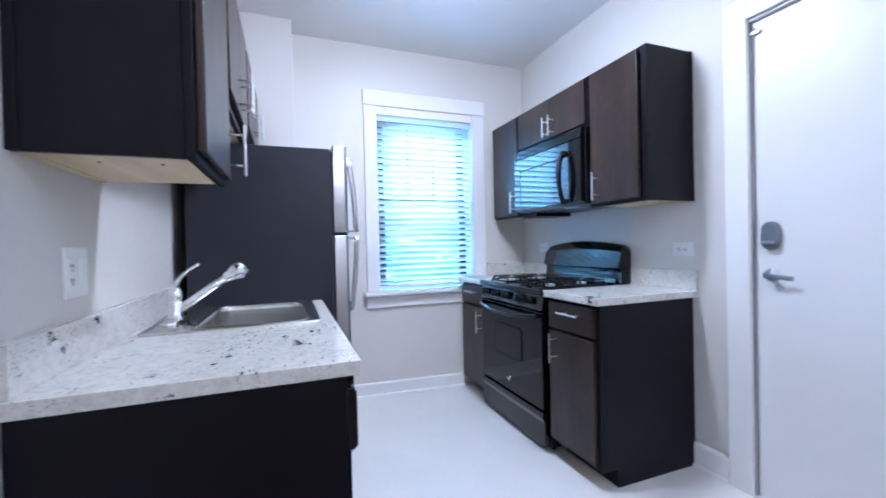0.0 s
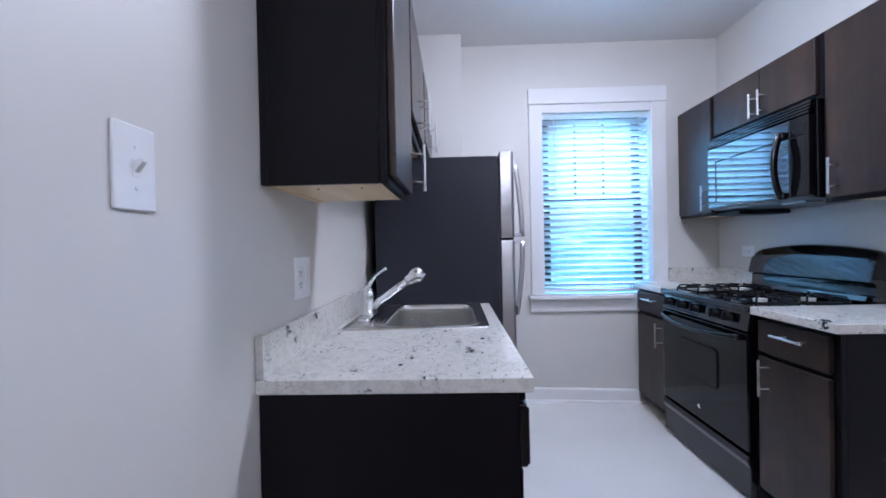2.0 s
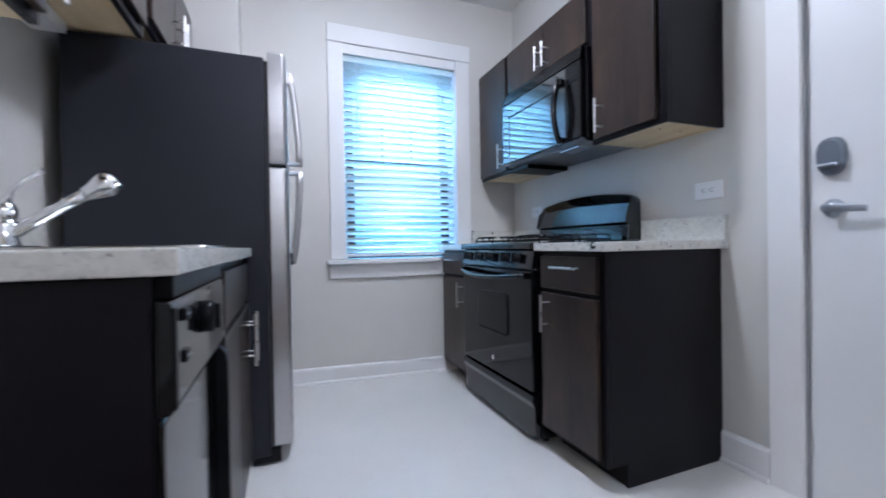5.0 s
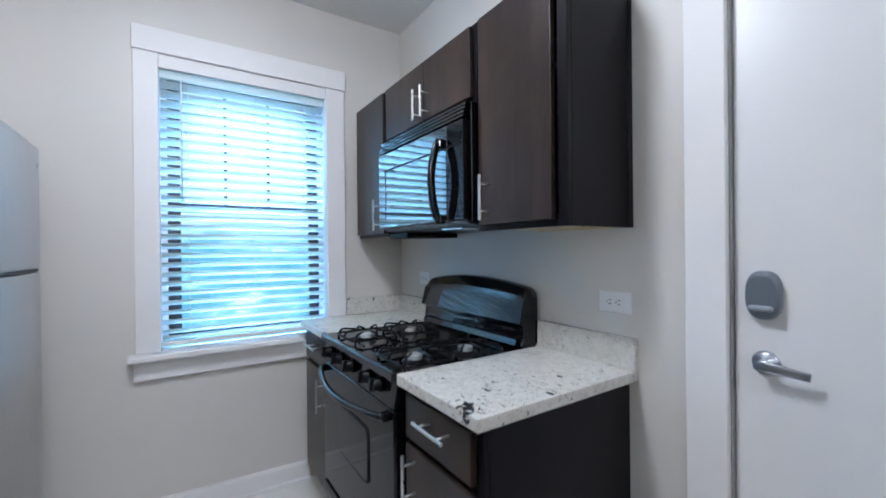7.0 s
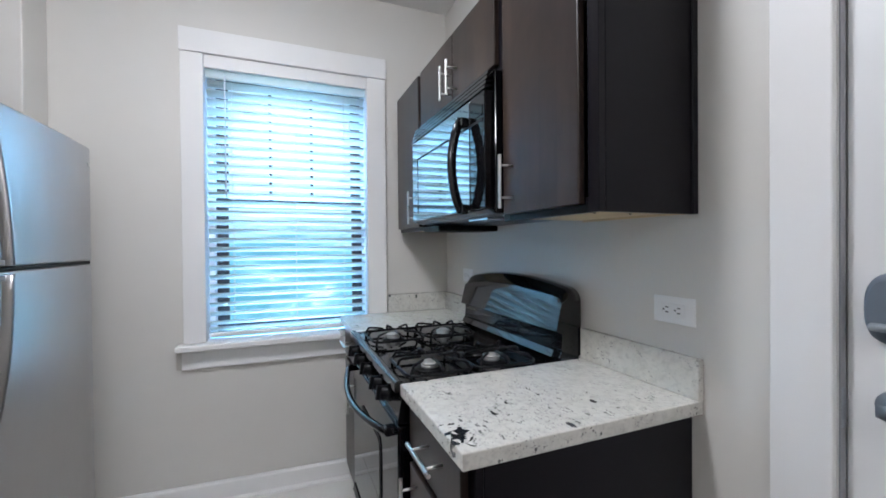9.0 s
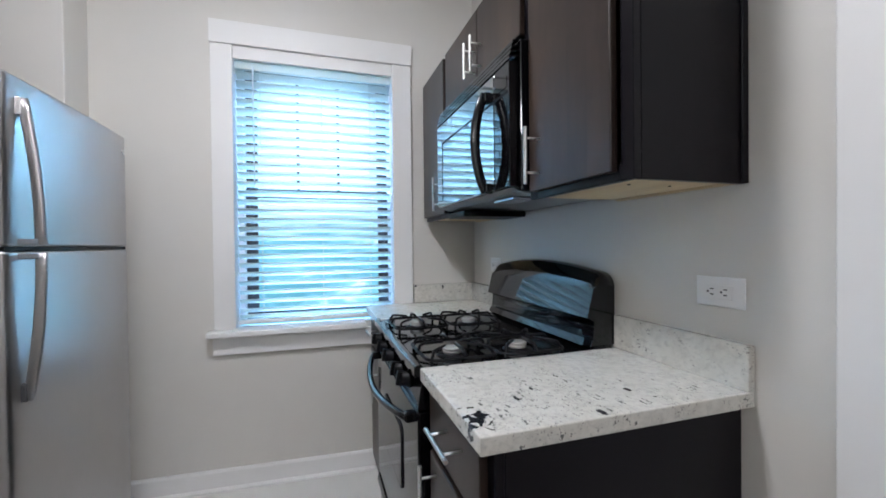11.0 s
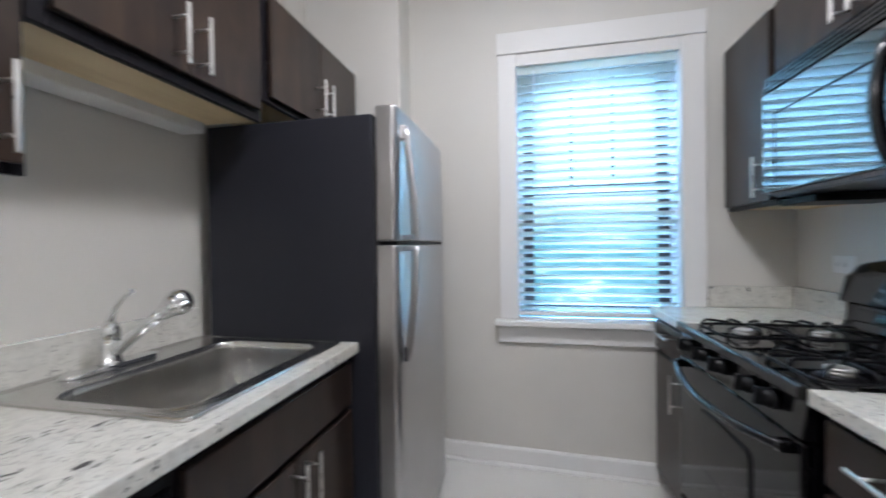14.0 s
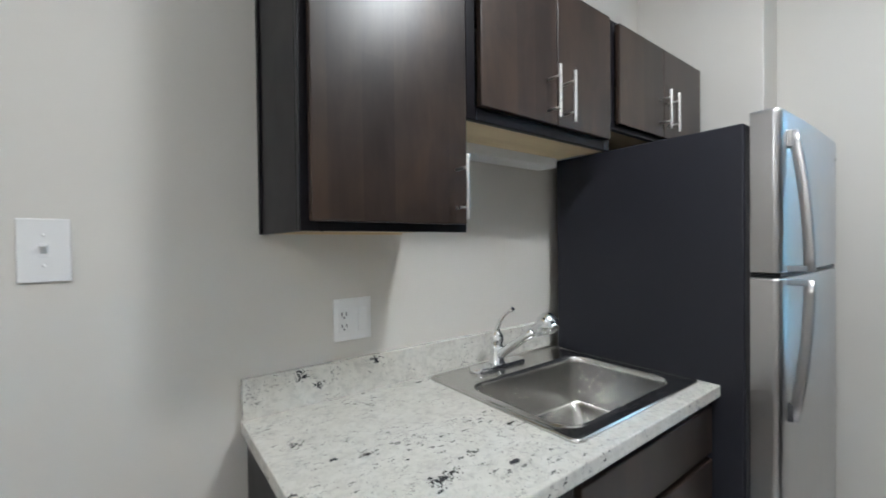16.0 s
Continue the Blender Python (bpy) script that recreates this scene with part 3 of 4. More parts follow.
GL, GR = "wall cabinets over the sink", "wall cabinets over the stove"
upper("wall_cabinet", -1, 1.133, 1.556, 1.372, 2.133, [(1.150, 1.542, 1.508, 1.400, 1.555)], "tall dark-stained wall cabinet beside the sink", GL)
upper("wall_cabinet", -1, 1.559, 2.222, 1.664, 2.133, [(1.594, 1.905, 1.862, 1.703, 1.856), (1.909, 2.200, 1.934, 1.703, 1.856)], "short two-door wall cabinet above the sink", GL, 0.034)
upper("wall_cabinet", -1, 2.225, 2.968, 1.745, 2.133, [(2.262, 2.597, 2.562, 1.785, 1.938), (2.601, 2.955, 2.632, 1.785, 1.938)], "short two-door wall cabinet above the refrigerator", GL)
upper("wall_cabinet", 1, 1.612, 2.015, 1.372, 2.133, [(1.655, 1.986, 1.930, 1.405, 1.558)], "tall dark-stained wall cabinet beside the microwave", GR)
upper("wall_cabinet", 1, 2.018, 2.762, 1.845, 2.133, [(2.035, 2.362, 2.322, 1.864, 1.996), (2.366, 2.745, 2.386, 1.864, 1.996)], "short two-door wall cabinet above the microwave", GR)
upper("wall_cabinet", 1, 2.765, 3.165, 1.372, 2.133, [(2.782, 3.150, 2.815, 1.405, 1.565)], "tall dark-stained wall cabinet beside the window", GR)

for cab in [o for o in scene.objects if o.name.startswith("wall_cabinet") and "beside the" in o["label"] and not o.parent]:
    s = 1 if cab.location.x > 0 else -1
    for d in (0.10, 0.22):
        part("screw", turned([(0.0038, 0.0), (0.003, -0.002), (0.0, -0.002)], (cab.location.x - s * d, cab.location.y - 0.09, cab.location.z + 0.007), n=10), MATT, cab, "small dark screw head")

light = thing("under_cabinet_light", (-0.47, 1.9, 1.64), "white strip light under the cabinet above the sink", "light")
part("housing", box(-0.520, -0.428, 1.585, 2.20, 1.636, 1.6815, 0.006), WHITE_PLASTIC, light)
part("end_cap", box(-0.518, -0.430, 2.2005, 2.204, 1.638, 1.68, 0.001), WHITE_PLASTIC, light)


def base_unit(name, side, y0, y1, fronts, doors, label, end=None, toe=0.095):
    """A floor cabinet. fronts: (y0, y1, z0, z1, handle) with handle (y0, z0, y1, z1) or None."""
    back = XL if side < 0 else XR

    def X(d):
        return back - side * d

    def span(a, b):
        return sorted((X(a), X(b)))

    cab = thing(name, (back, (y0 + y1) / 2, 0), label, "cabinet", "base cabinets")
    t = 0.016
    z1 = 0.879
    for ya, yb in ((y0, y0 + t), (y1 - t, y1)):
        out = [(X(0.002), ground_z(X(0.002))), (X(0.515), ground_z(X(0.515))), (X(0.515), toe), (X(0.59), toe), (X(0.59), z1), (X(0.002), z1)]
        part("side_panel", prism(out, ya, yb, b=0.001), CAB_DARK, cab)
    part("toe_board", box(*span(0.500, 0.512), y0 + t + 0.001, y1 - t - 0.001, ground_z(X(0.5)), toe, 0), CAB_DARK, cab)
    part("bottom_panel", box(*span(0.02, 0.588), y0 + t + 0.001, y1 - t - 0.001, toe + 0.001, toe + 0.016), PLY, cab)
    part("back_panel", box(*span(0.003, 0.010), y0 + t + 0.001, y1 - t - 0.001, 0.12, z1), PLY, cab)
    w = 0.034
    bm = bmesh.new()
    box(*span(0.5905, 0.610), y0, y0 + w, toe, z1, 0.0015, 1, bm)
    box(*span(0.5905, 0.610), y1 - w, y1, toe, z1, 0.0015, 1, bm)
    for za, zb in ((toe, toe + 0.03), (0.695, 0.725), (z1 - 0.03, z1)):
        box(*span(0.5905, 0.610), y0 + w, y1 - w, za, zb, 0.0015, 1, bm)
    part("face_frame", bm, CAB_DARK, cab)
    for kind, group in (("drawer_front", fronts), ("door", doors)):
        for d0, d1, za, zb, h in group:
            d = part(kind, box(*span(0.6115, 0.630), d0, d1, za, zb, 0.003), WOOD, cab, "dark-stained flat wooden front")
            if h:
                bar_pull(d, (X(0.630), h[0], h[1]), (X(0.630), h[2], h[3]), (-side * 0.044, 0, 0))
    return cab


base_unit("base_cabinet", 1, 1.625, 2.008, [(1.650, 1.990, 0.722, 0.858, (1.715, 0.815, 1.868, 0.815))],
          [(1.650, 1.990, 0.118, 0.702, (1.930, 0.540, 1.930, 0.695))], "dark base cabinet with one drawer beside the stove")
base_unit("base_cabinet", 1, 2.775, 3.185, [(2.792, 3.168, 0.722, 0.858, (2.87, 0.815, 3.02, 0.815))],
          [(2.792, 3.168, 0.118, 0.702, (2.825, 0.520, 2.825, 0.680))], "dark narrow base cabinet between stove and window")
base_unit("sink_cabinet", -1, 1.552, 2.238, [(1.570, 2.220, 0.722, 0.858, None)],
          [(1.570, 1.893, 0.118, 0.702, (1.874, 0.548, 1.874, 0.708)), (1.897, 2.220, 0.118, 0.702, (1.938, 0.548, 1.938, 0.708))],
          "dark sink cabinet with two doors and a false drawer front")
solid("end_panel", box(XL + 0.002, 0.0775, 1.092, 1.108, 0.046, 0.879, 0.0015), CAB_DARK, "dark flat end panel beside the dishwasher", "panel", "", (-0.2, 1.1, 0))

# ---- counters ----
wt = thing("countertop", (-0.2, 1.66, 0.88), "speckled white granite countertop with the sink set in", "countertop")
bm = holed((XL + 0.001, 0.111, 1.078, 2.252), (-0.458, 0.036, 1.640, 2.205), 0.880, 0.915, "xy", 0.003)
part("slab", bm, GRANITE_SINK, wt)
part("backsplash", box(XL + 0.001, XL + 0.021, 1.080, 2.252, 0.9155, 1.017, 0.002), GRANITE_SINK, wt)
wt = thing("countertop", (1.30, 1.81, 0.88), "speckled white granite countertop beside the stove", "countertop", "stove countertops")
part("slab", box(1.257, XR - 0.001, 1.596, 2.010, 0.880, 0.915, 0.003), GRANITE_BLOT, wt)
part("backsplash", box(XR - 0.021, XR - 0.001, 1.595, 2.010, 0.9155, 1.017, 0.002), GRANITE, wt)
wt = thing("countertop", (1.57, 2.98, 0.88), "small speckled granite countertop under the window", "countertop", "stove countertops")
part("slab", box(1.257, XR - 0.001, 2.770, 3.198, 0.880, 0.915, 0.003), GRANITE, wt)
part("backsplash", box(1.528, XR - 0.0225, 3.2005, 3.2215, 0.9155, 1.017, 0.002), GRANITE, wt)
part("backsplash", box(XR - 0.0215, XR - 0.001, 2.770, 3.2215, 0.9155, 1.017, 0.002), GRANITE, wt)

# ---- sink and faucet ----


def loop(x0, x1, y0, y1, r, z, n=6):
    pts = []
    for cx, cy, a0 in ((x1 - r, y1 - r, 0), (x0 + r, y1 - r, 90), (x0 + r, y0 + r, 180), (x1 - r, y0 + r, 270)):
        for i in range(n + 1):
            a = radians(a0 + 90 * i / n)
            pts.append((cx + r * math.cos(a), cy + r * math.sin(a), z))
    return pts


def loft(loops, bm=None, cap=True):
    bm = bm or bmesh.new()
    rows = [[bm.verts.new(p) for p in lp] for lp in loops]
    n = len(rows[0])
    for r0, r1 in zip(rows, rows[1:]):
        for k in range(n):
            bm.faces.new((r0[k], r0[(k + 1) % n], r1[(k + 1) % n], r1[k])).smooth = True
    if cap:
        bm.faces.new(rows[-1])
    return bm


sink = thing("kitchen_sink", (-0.21, 1.92, 0.74), "single-bowl stainless steel drop-in kitchen sink", "sink")
SX0, SX1, SY0, SY1 = -0.482, 0.062, 1.612, 2.232
def ring_at(d, r, z):
    """A loop that lies d inside the edge of the bowl."""
    return loop(-0.352 + d, 0.028 - d, 1.638 + d, 2.186 - d, r, z)


bm = loft([loop(SX0, SX1, SY0, SY1, 0.02, 0.9155), loop(SX0, SX1, SY0, SY1, 0.02, 0.9200), loop(SX0 + 0.003, SX1 - 0.003, SY0 + 0.003, SY1 - 0.003, 0.018, 0.9240), loop(SX0 + 0.007, SX1 - 0.007, SY0 + 0.007, SY1 - 0.007, 0.018, 0.9240),
           loop(SX0 + 0.011, SX1 - 0.011, SY0 + 0.011, SY1 - 0.011, 0.016, 0.9203), loop(SX0 + 0.013, SX1 - 0.013, SY0 + 0.013, SY1 - 0.013, 0.016, 0.9200),
           ring_at(-0.001, 0.070, 0.9198), ring_at(0.001, 0.069, 0.9202), ring_at(0.004, 0.067, 0.9232), ring_at(0.008, 0.064, 0.9232), ring_at(0.012, 0.060, 0.919), ring_at(0.015, 0.057, 0.912),
           ring_at(0.0165, 0.052, 0.900), ring_at(0.022, 0.042, 0.790), ring_at(0.0235, 0.040, 0.768), ring_at(0.026, 0.038, 0.760), ring_at(0.031, 0.036, 0.755), ring_at(0.040, 0.035, 0.753),
           ring_at(0.050, 0.038, 0.7522), loop(-0.22, -0.105, 1.855, 1.97, 0.05, 0.7475), loop(-0.20, -0.125, 1.875, 1.95, 0.036, 0.7465)])
part("bowl", bm, STEEL_SINK, sink)
part("drain", turned([(0.045, 0.0), (0.043, 0.003), (0.034, 0.002), (0.030, -0.006), (0.0, -0.006)], (-0.162, 1.912, 0.7465)), CHROME, sink, "chrome drain strainer")

tap = thing("faucet", (-0.430, 1.888, 0.9205), "chrome single-lever pull-out kitchen faucet behind the sink", "faucet")
bm = loft([loop(-0.458, -0.402, 1.747, 1.992, 0.027, 0.9205), loop(-0.458, -0.402, 1.747, 1.992, 0.027, 0.926), loop(-0.454, -0.406, 1.751, 1.988, 0.023, 0.931)])
part("deck_plate", bm, CHROME, tap)
part("body", turned([(0.029, 0.0), (0.028, 0.006), (0.0245, 0.010), (0.0235, 0.050), (0.0215, 0.062), (0.0190, 0.064), (0.0190, 0.067), (0.0225, 0.070), (0.0235, 0.082), (0.0225, 0.094), (0.018, 0.106), (0.011, 0.114), (0.0, 0.116)], (-0.430, 1.864, 0.930)), CHROME, tap)
spout = [(-0.432, 1.864, 0.952), (-0.405, 1.865, 0.971), (-0.370, 1.866, 0.996), (-0.31, 1.871, 1.040), (-0.262, 1.8745, 1.072)]
spout_part = part("spout", tube(spout, 0.0150, n=18, scales=[1.15, 1.12, 1.0, 1.0, 1.08]), CHROME, tap)
d = Vector((0.83, 0.03, 0.53)).normalized()
ball = Vector((-0.220, 1.877, 1.098))
head = [ball + d * s for s in (-0.056, -0.042, -0.030, -0.018, -0.006, 0.006, 0.016, 0.023, 0.027, 0.0285)]
part("spray_head", tube(head, 0.0335, n=24, scales=[0.62, 0.66, 0.76, 0.92, 1.0, 0.99, 0.86, 0.62, 0.36, 0.10]), CHROME, spout_part)
d = Vector((0.62, -0.05, -0.60)).normalized()
cup = part("spray_cup", tube([ball + d * s for s in (0.004, 0.021, 0.026, 0.028)], 0.0240, n=24, scales=[1.0, 1.0, 0.97, 0.88]), CHROME, spout_part)
part("nozzle", tube([ball + d * 0.0275, ball + d * 0.0290], 0.0165, n=20), MATT, spout_part, "dark spray nozzle")
lev = [(-0.430, 1.864, 1.035), (-0.425, 1.864, 1.056), (-0.412, 1.864, 1.078), (-0.392, 1.863, 1.100), (-0.368, 1.862, 1.117), (-0.350, 1.861, 1.127)]
part("lever", tube(lev, 0.0085, n=12, scales=[1.5, 1.0, 0.75, 0.62, 0.62, 0.85]), CHROME, tap)

# ---- dishwasher ----
dw = thing("dishwasher", (-0.2, 1.33, 0), "narrow black built-in dishwasher under the counter", "dishwasher")
part("tub", box(XL + 0.03, 0.069, 1.110, 1.548, 0.058, 0.872, 0.002), MATT, dw)
# Black filler stands in for the shade between control panel and counter.
part("counter_gap_shade", box(0.0755, 0.097, 1.112, 1.547, 0.8495, 0.8785, 0.002), MATT, dw, "black strip added as the shade under the counter")
con = part("control_panel", prism([(0.079, 0.700), (0.096, 0.700), (0.101, 0.712), (0.099, 0.832), (0.095, 0.846), (0.079, 0.848)], 1.096, 1.547, b=0.003), GLOSS, dw, "glossy black control panel")
part("bezel", box(0.094, 0.1025, 1.097, 1.108, 0.706, 0.838, 0.003), MATT, con)
knob = part("knob", turned([(0.0275, -0.004), (0.0275, 0.012), (0.0245, 0.017), (0.0, 0.017)], (0.100, 1.307, 0.795), "x"), MATT, con, "round black dial")
part("grip", box(0.112, 0.125, 1.302, 1.312, 0.773, 0.817, 0.003), MATT, knob)
for z in (0.764, 0.822):
    b_ = part("button", box(0.096, 0.105, 1.146, 1.172, z - 0.009, z + 0.009, 0.003), MATT, con)
    part("mark", box(0.1045, 0.1058, 1.150, 1.168, z - 0.001, z + 0.001), GREY_MARK, b_)
part("door_panel", box(0.079, 0.087, 1.097, 1.5145, 0.125, 0.694, 0.006, 3), GLOSS, dw, "glossy black door")
trim_cut = [(0.070, 0.105), (0.106, 0.105), (0.109, 0.110), (0.109, 0.655), (0.106, 0.676), (0.096, 0.692), (0.070, 0.698)]
part("edge_trim", prism(trim_cut, 1.5155, 1.5475, b=0.003), MATT, dw, "matt black edge trim")
part("kick_plate", box(0.020, 0.032, 1.112, 1.547, 0.042, 0.118, 0.002), MATT, dw)

# ---- refrigerator ----
fr = thing("refrigerator", (-0.13, 2.61, 0), "stainless top-freezer refrigerator with charcoal sides", "refrigerator")
part("body", box(-0.475, 0.168, 2.258, 2.960, 0.075, 1.676, 0.006, 3), FRIDGE_SIDE, fr, "charcoal textured steel case")
part("base_grille", box(0.10, 0.205, 2.262, 2.956, 0.046, 0.105, 0.004), MATT, fr)
for y in (2.30, 2.92):
    part("foot", turned([(0.018, 0.0), (0.018, 0.035)], (0.02, y, 0.041)), MATT, fr)
part("gasket", box(0.1685, 0.181, 2.268, 2.950, 0.10, 1.665), RUBBER, fr)


def fridge_door(name, z0, z1):
    bm = bmesh.new()
    prof = [(0.182, 2.256), (0.1835, 2.256), (0.232, 2.256), (0.236, 2.2562), (0.247, 2.262), (0.252, 2.276)]
    for i in range(1, 12):
        y = 2.276 + (2.942 - 2.276) * i / 12
        prof.append((0.252 + 0.006 * math.sin(math.pi * i / 12), y))
    prof += [(0.252, 2.942), (0.247, 2.956), (0.236, 2.9618), (0.232, 2.962), (0.1835, 2.962), (0.182, 2.962)]
    rows = []
    for z, g in ((z0, 0.005), (z0 + 0.004, 0.001), (z0 + 0.009, 0.0), (z1 - 0.009, 0.0), (z1 - 0.004, 0.001), (z1, 0.005)):
        rows.append([bm.verts.new((max(0.182, x - g), min(max(y, 2.256 + g), 2.962 - g), z)) for x, y in prof])
    n = len(prof)
    for r0, r1 in zip(rows, rows[1:]):
        for k in range(n):
            bm.faces.new((r0[k], r0[(k + 1) % n], r1[(k + 1) % n], r1[k])).smooth = True
    bm.faces.new(rows[0][::-1])
    bm.faces.new(rows[-1])
    bmesh.ops.recalc_face_normals(bm, faces=bm.faces)
    return part(name, bm, STEEL, fr, "brushed stainless steel door")


fz = fridge_door("freezer_door", 1.252, 1.700)
fd = fridge_door("fridge_door", 0.112, 1.238)


def fridge_handle(parent, z_mount, z_gap):
    """A flat bar that bows out from its mount to the gap between the doors."""
    s = 1 if z_mount > z_gap else -1
    y = 2.314
    pts = []
    for i in range(11):
        u = i / 10
        pts.append((0.262 + 0.036 * math.sin(u * math.pi * 0.5) ** 0.8, y, z_mount + (z_gap - z_mount) * u))
    h = part("handle", sweep(pts, oval(0.013, 0.0085, 16, 3.0), up=(0, 1, 0)), STEEL, parent, "bowed stainless bar handle")
    part("mount", box(0.249, 0.266, y - 0.011, y + 0.011, *sorted((z_mount - s * 0.045, z_mount + s * 0.004)), 0.004), STEEL if s > 0 else RUBBER, h, "handle mount")
    part("mount", box(0.250, 0.296, y - 0.011, y + 0.011, *sorted((z_gap, z_gap + s * 0.016)), 0.003), LOCK, h)


fridge_handle(fz, 1.640, 1.256)
fridge_handle(fd, 0.845, 1.234)
part("badge", turned([(0.011, 0.0), (0.010, 0.002), (0.0, 0.002)], (0.2525, 2.925, 1.635), "x", 20), CHROME, fz, "small round chrome badge")
part("hinge_cover", box(0.10, 0.225, 2.90, 2.955, 1.7005, 1.715, 0.004), RUBBER, fr)
part("mid_hinge", box(0.184, 0.246, 2.268, 2.952, 1.2395, 1.2505, 0.001), MATT, fr)

# ---- range ----
RY0, RY1 = 2.016, 2.764
rg = thing("gas_range", (1.57, 2.39, 0), "black freestanding four-burner gas range with glossy back panel", "stove")
part("body", box(1.290, 1.890, RY0, RY1, 0.03, 0.895, 0.004), GLOSS, rg)
for x in (1.34, 1.86):
    for y in (RY0 + 0.04, RY1 - 0.04):
        part("foot", turned([(0.016, 0.0), (0.016, 0.031)], (x, y, 0.0), n=12), MATT, rg)
part("cooktop", prism([(1.247, 0.886), (1.242, 0.890), (1.242, 0.911), (1.245, 0.918), (1.250, 0.920), (1.262, 0.920), (1.270, 0.911), (1.80, 0.911), (1.82, 0.922), (1.885, 0.922), (1.885, 0.8955), (1.29, 0.8955)], RY0 - 0.001, RY1 + 0.001, b=0.002), GLOSS, rg, "glossy black enamel cooktop")
con = part("control_panel", prism([(1.289, 0.895), (1.266, 0.885), (1.250, 0.798), (1.289, 0.795)], RY0 + 0.002, RY1 - 0.002, b=0.002), GLOSS, rg, "sloped front control panel")
for y in (2.140, 2.240, 2.405, 2.535, 2.670):
    bm = turned([(0.0255, 0.0), (0.0255, 0.005), (0.0215, 0.010), (0.0200, 0.026), (0.015, 0.029), (0.0, 0.029)], (0, 0, 0), "x", 20)
    box(0.006, 0.040, -0.008, 0.008, -0.022, 0.022, 0.003, bm=bm)
    bmesh.ops.transform(bm, matrix=pose(1.257, y, 0.846, 0, -9, 180), verts=bm.verts)
    part("knob", bm, MATT, con, "black control knob")
od = part("oven_door", box(1.252, 1.289, RY0 + 0.004, RY1 - 0.004, 0.245, 0.790, 0.008, 3), OVEN_GLASS, rg, "glossy black oven door")
bm = rounded(1.2485, 2.225, 2.555, 0.455, 0.665, 0.03, 0.003)
part("oven_window", bm, MATT, od, "dark oven window border")
part("oven_glass", rounded(1.2465, 2.233, 2.547, 0.463, 0.657, 0.025, 0.0019), OVEN_GLASS, od)
pts = []
for i in range(21):
    u = i / 20
    pts.append((1.232 - 0.052 * math.sin(math.pi * u) ** 0.75, RY0 + 0.035 + (RY1 - RY0 - 0.07) * u, 0.768 - 0.020 * math.sin(math.pi * u)))
h = part("handle", tube(pts, 0.0115, n=14), GLOSS, od, "bowed black door handle")
for y in (RY0 + 0.045, RY1 - 0.045):
    part("post", box(1.222, 1.254, y - 0.014, y + 0.014, 0.752, 0.782, 0.006), GLOSS, h)
part("badge", turned([(0.012, 0.0), (0.011, -0.002), (0.0, -0.002)], (1.2515, 2.39, 0.315), "x", 20), CHROME, od, "small round chrome badge")
part("drawer", prism([(1.289, 0.035), (1.262, 0.035), (1.258, 0.175), (1.244, 0.205), (1.250, 0.232), (1.289, 0.234)], RY0 + 0.004, RY1 - 0.004, b=0.003), GLOSS, rg, "black warming drawer with lip")
# back panel with an arched top
bm = bmesh.new()
rows = []
span = RY1 - RY0 + 0.004
steps = [0.0, 0.003, 0.009, 0.018, 0.030, 0.045] + [0.045 + (span - 0.09) * k / 14 for k in range(1, 14)]
steps += [span - s for s in (0.045, 0.030, 0.018, 0.009, 0.003, 0.0)]
for s in steps:
    d = min(s, span - s, 0.045)
    top = 1.146 + 0.036 * math.sin(math.pi * s / span) ** 0.8 - 0.034 * (1 - math.sqrt(max(0.0, 1 - (1 - d / 0.045) ** 2)))
    y = RY0 - 0.002 + s
    prof = [(1.893, 0.923), (1.803, 0.923), (1.812, 0.940), (1.816, 0.985), (1.816, 1.0), (1.792, 1.012), (1.8145, 1.104), (1.834, top - 0.008), (1.858, top), (1.893, top - 0.004)]
    rows.append([bm.verts.new((p, y, q)) for p, q in prof])
for r0, r1 in zip(rows, rows[1:]):
    for k in range(10):
        bm.faces.new((r0[k], r0[(k + 1) % 10], r1[(k + 1) % 10], r1[k])).smooth = k in (6, 7, 8)
bm.faces.new(rows[0][::-1])
bm.faces.new(rows[-1])
bmesh.ops.recalc_face_normals(bm, faces=bm.faces)
bg = part("back_panel", bm, GLOSS, rg, "glossy black arched back panel")
part("trim_strip", prism([(1.787, 0.924), (1.8015, 0.924), (1.8060, 0.945), (1.7970, 0.946)], RY0 + 0.02, RY1 - 0.02), GLOSS, bg)
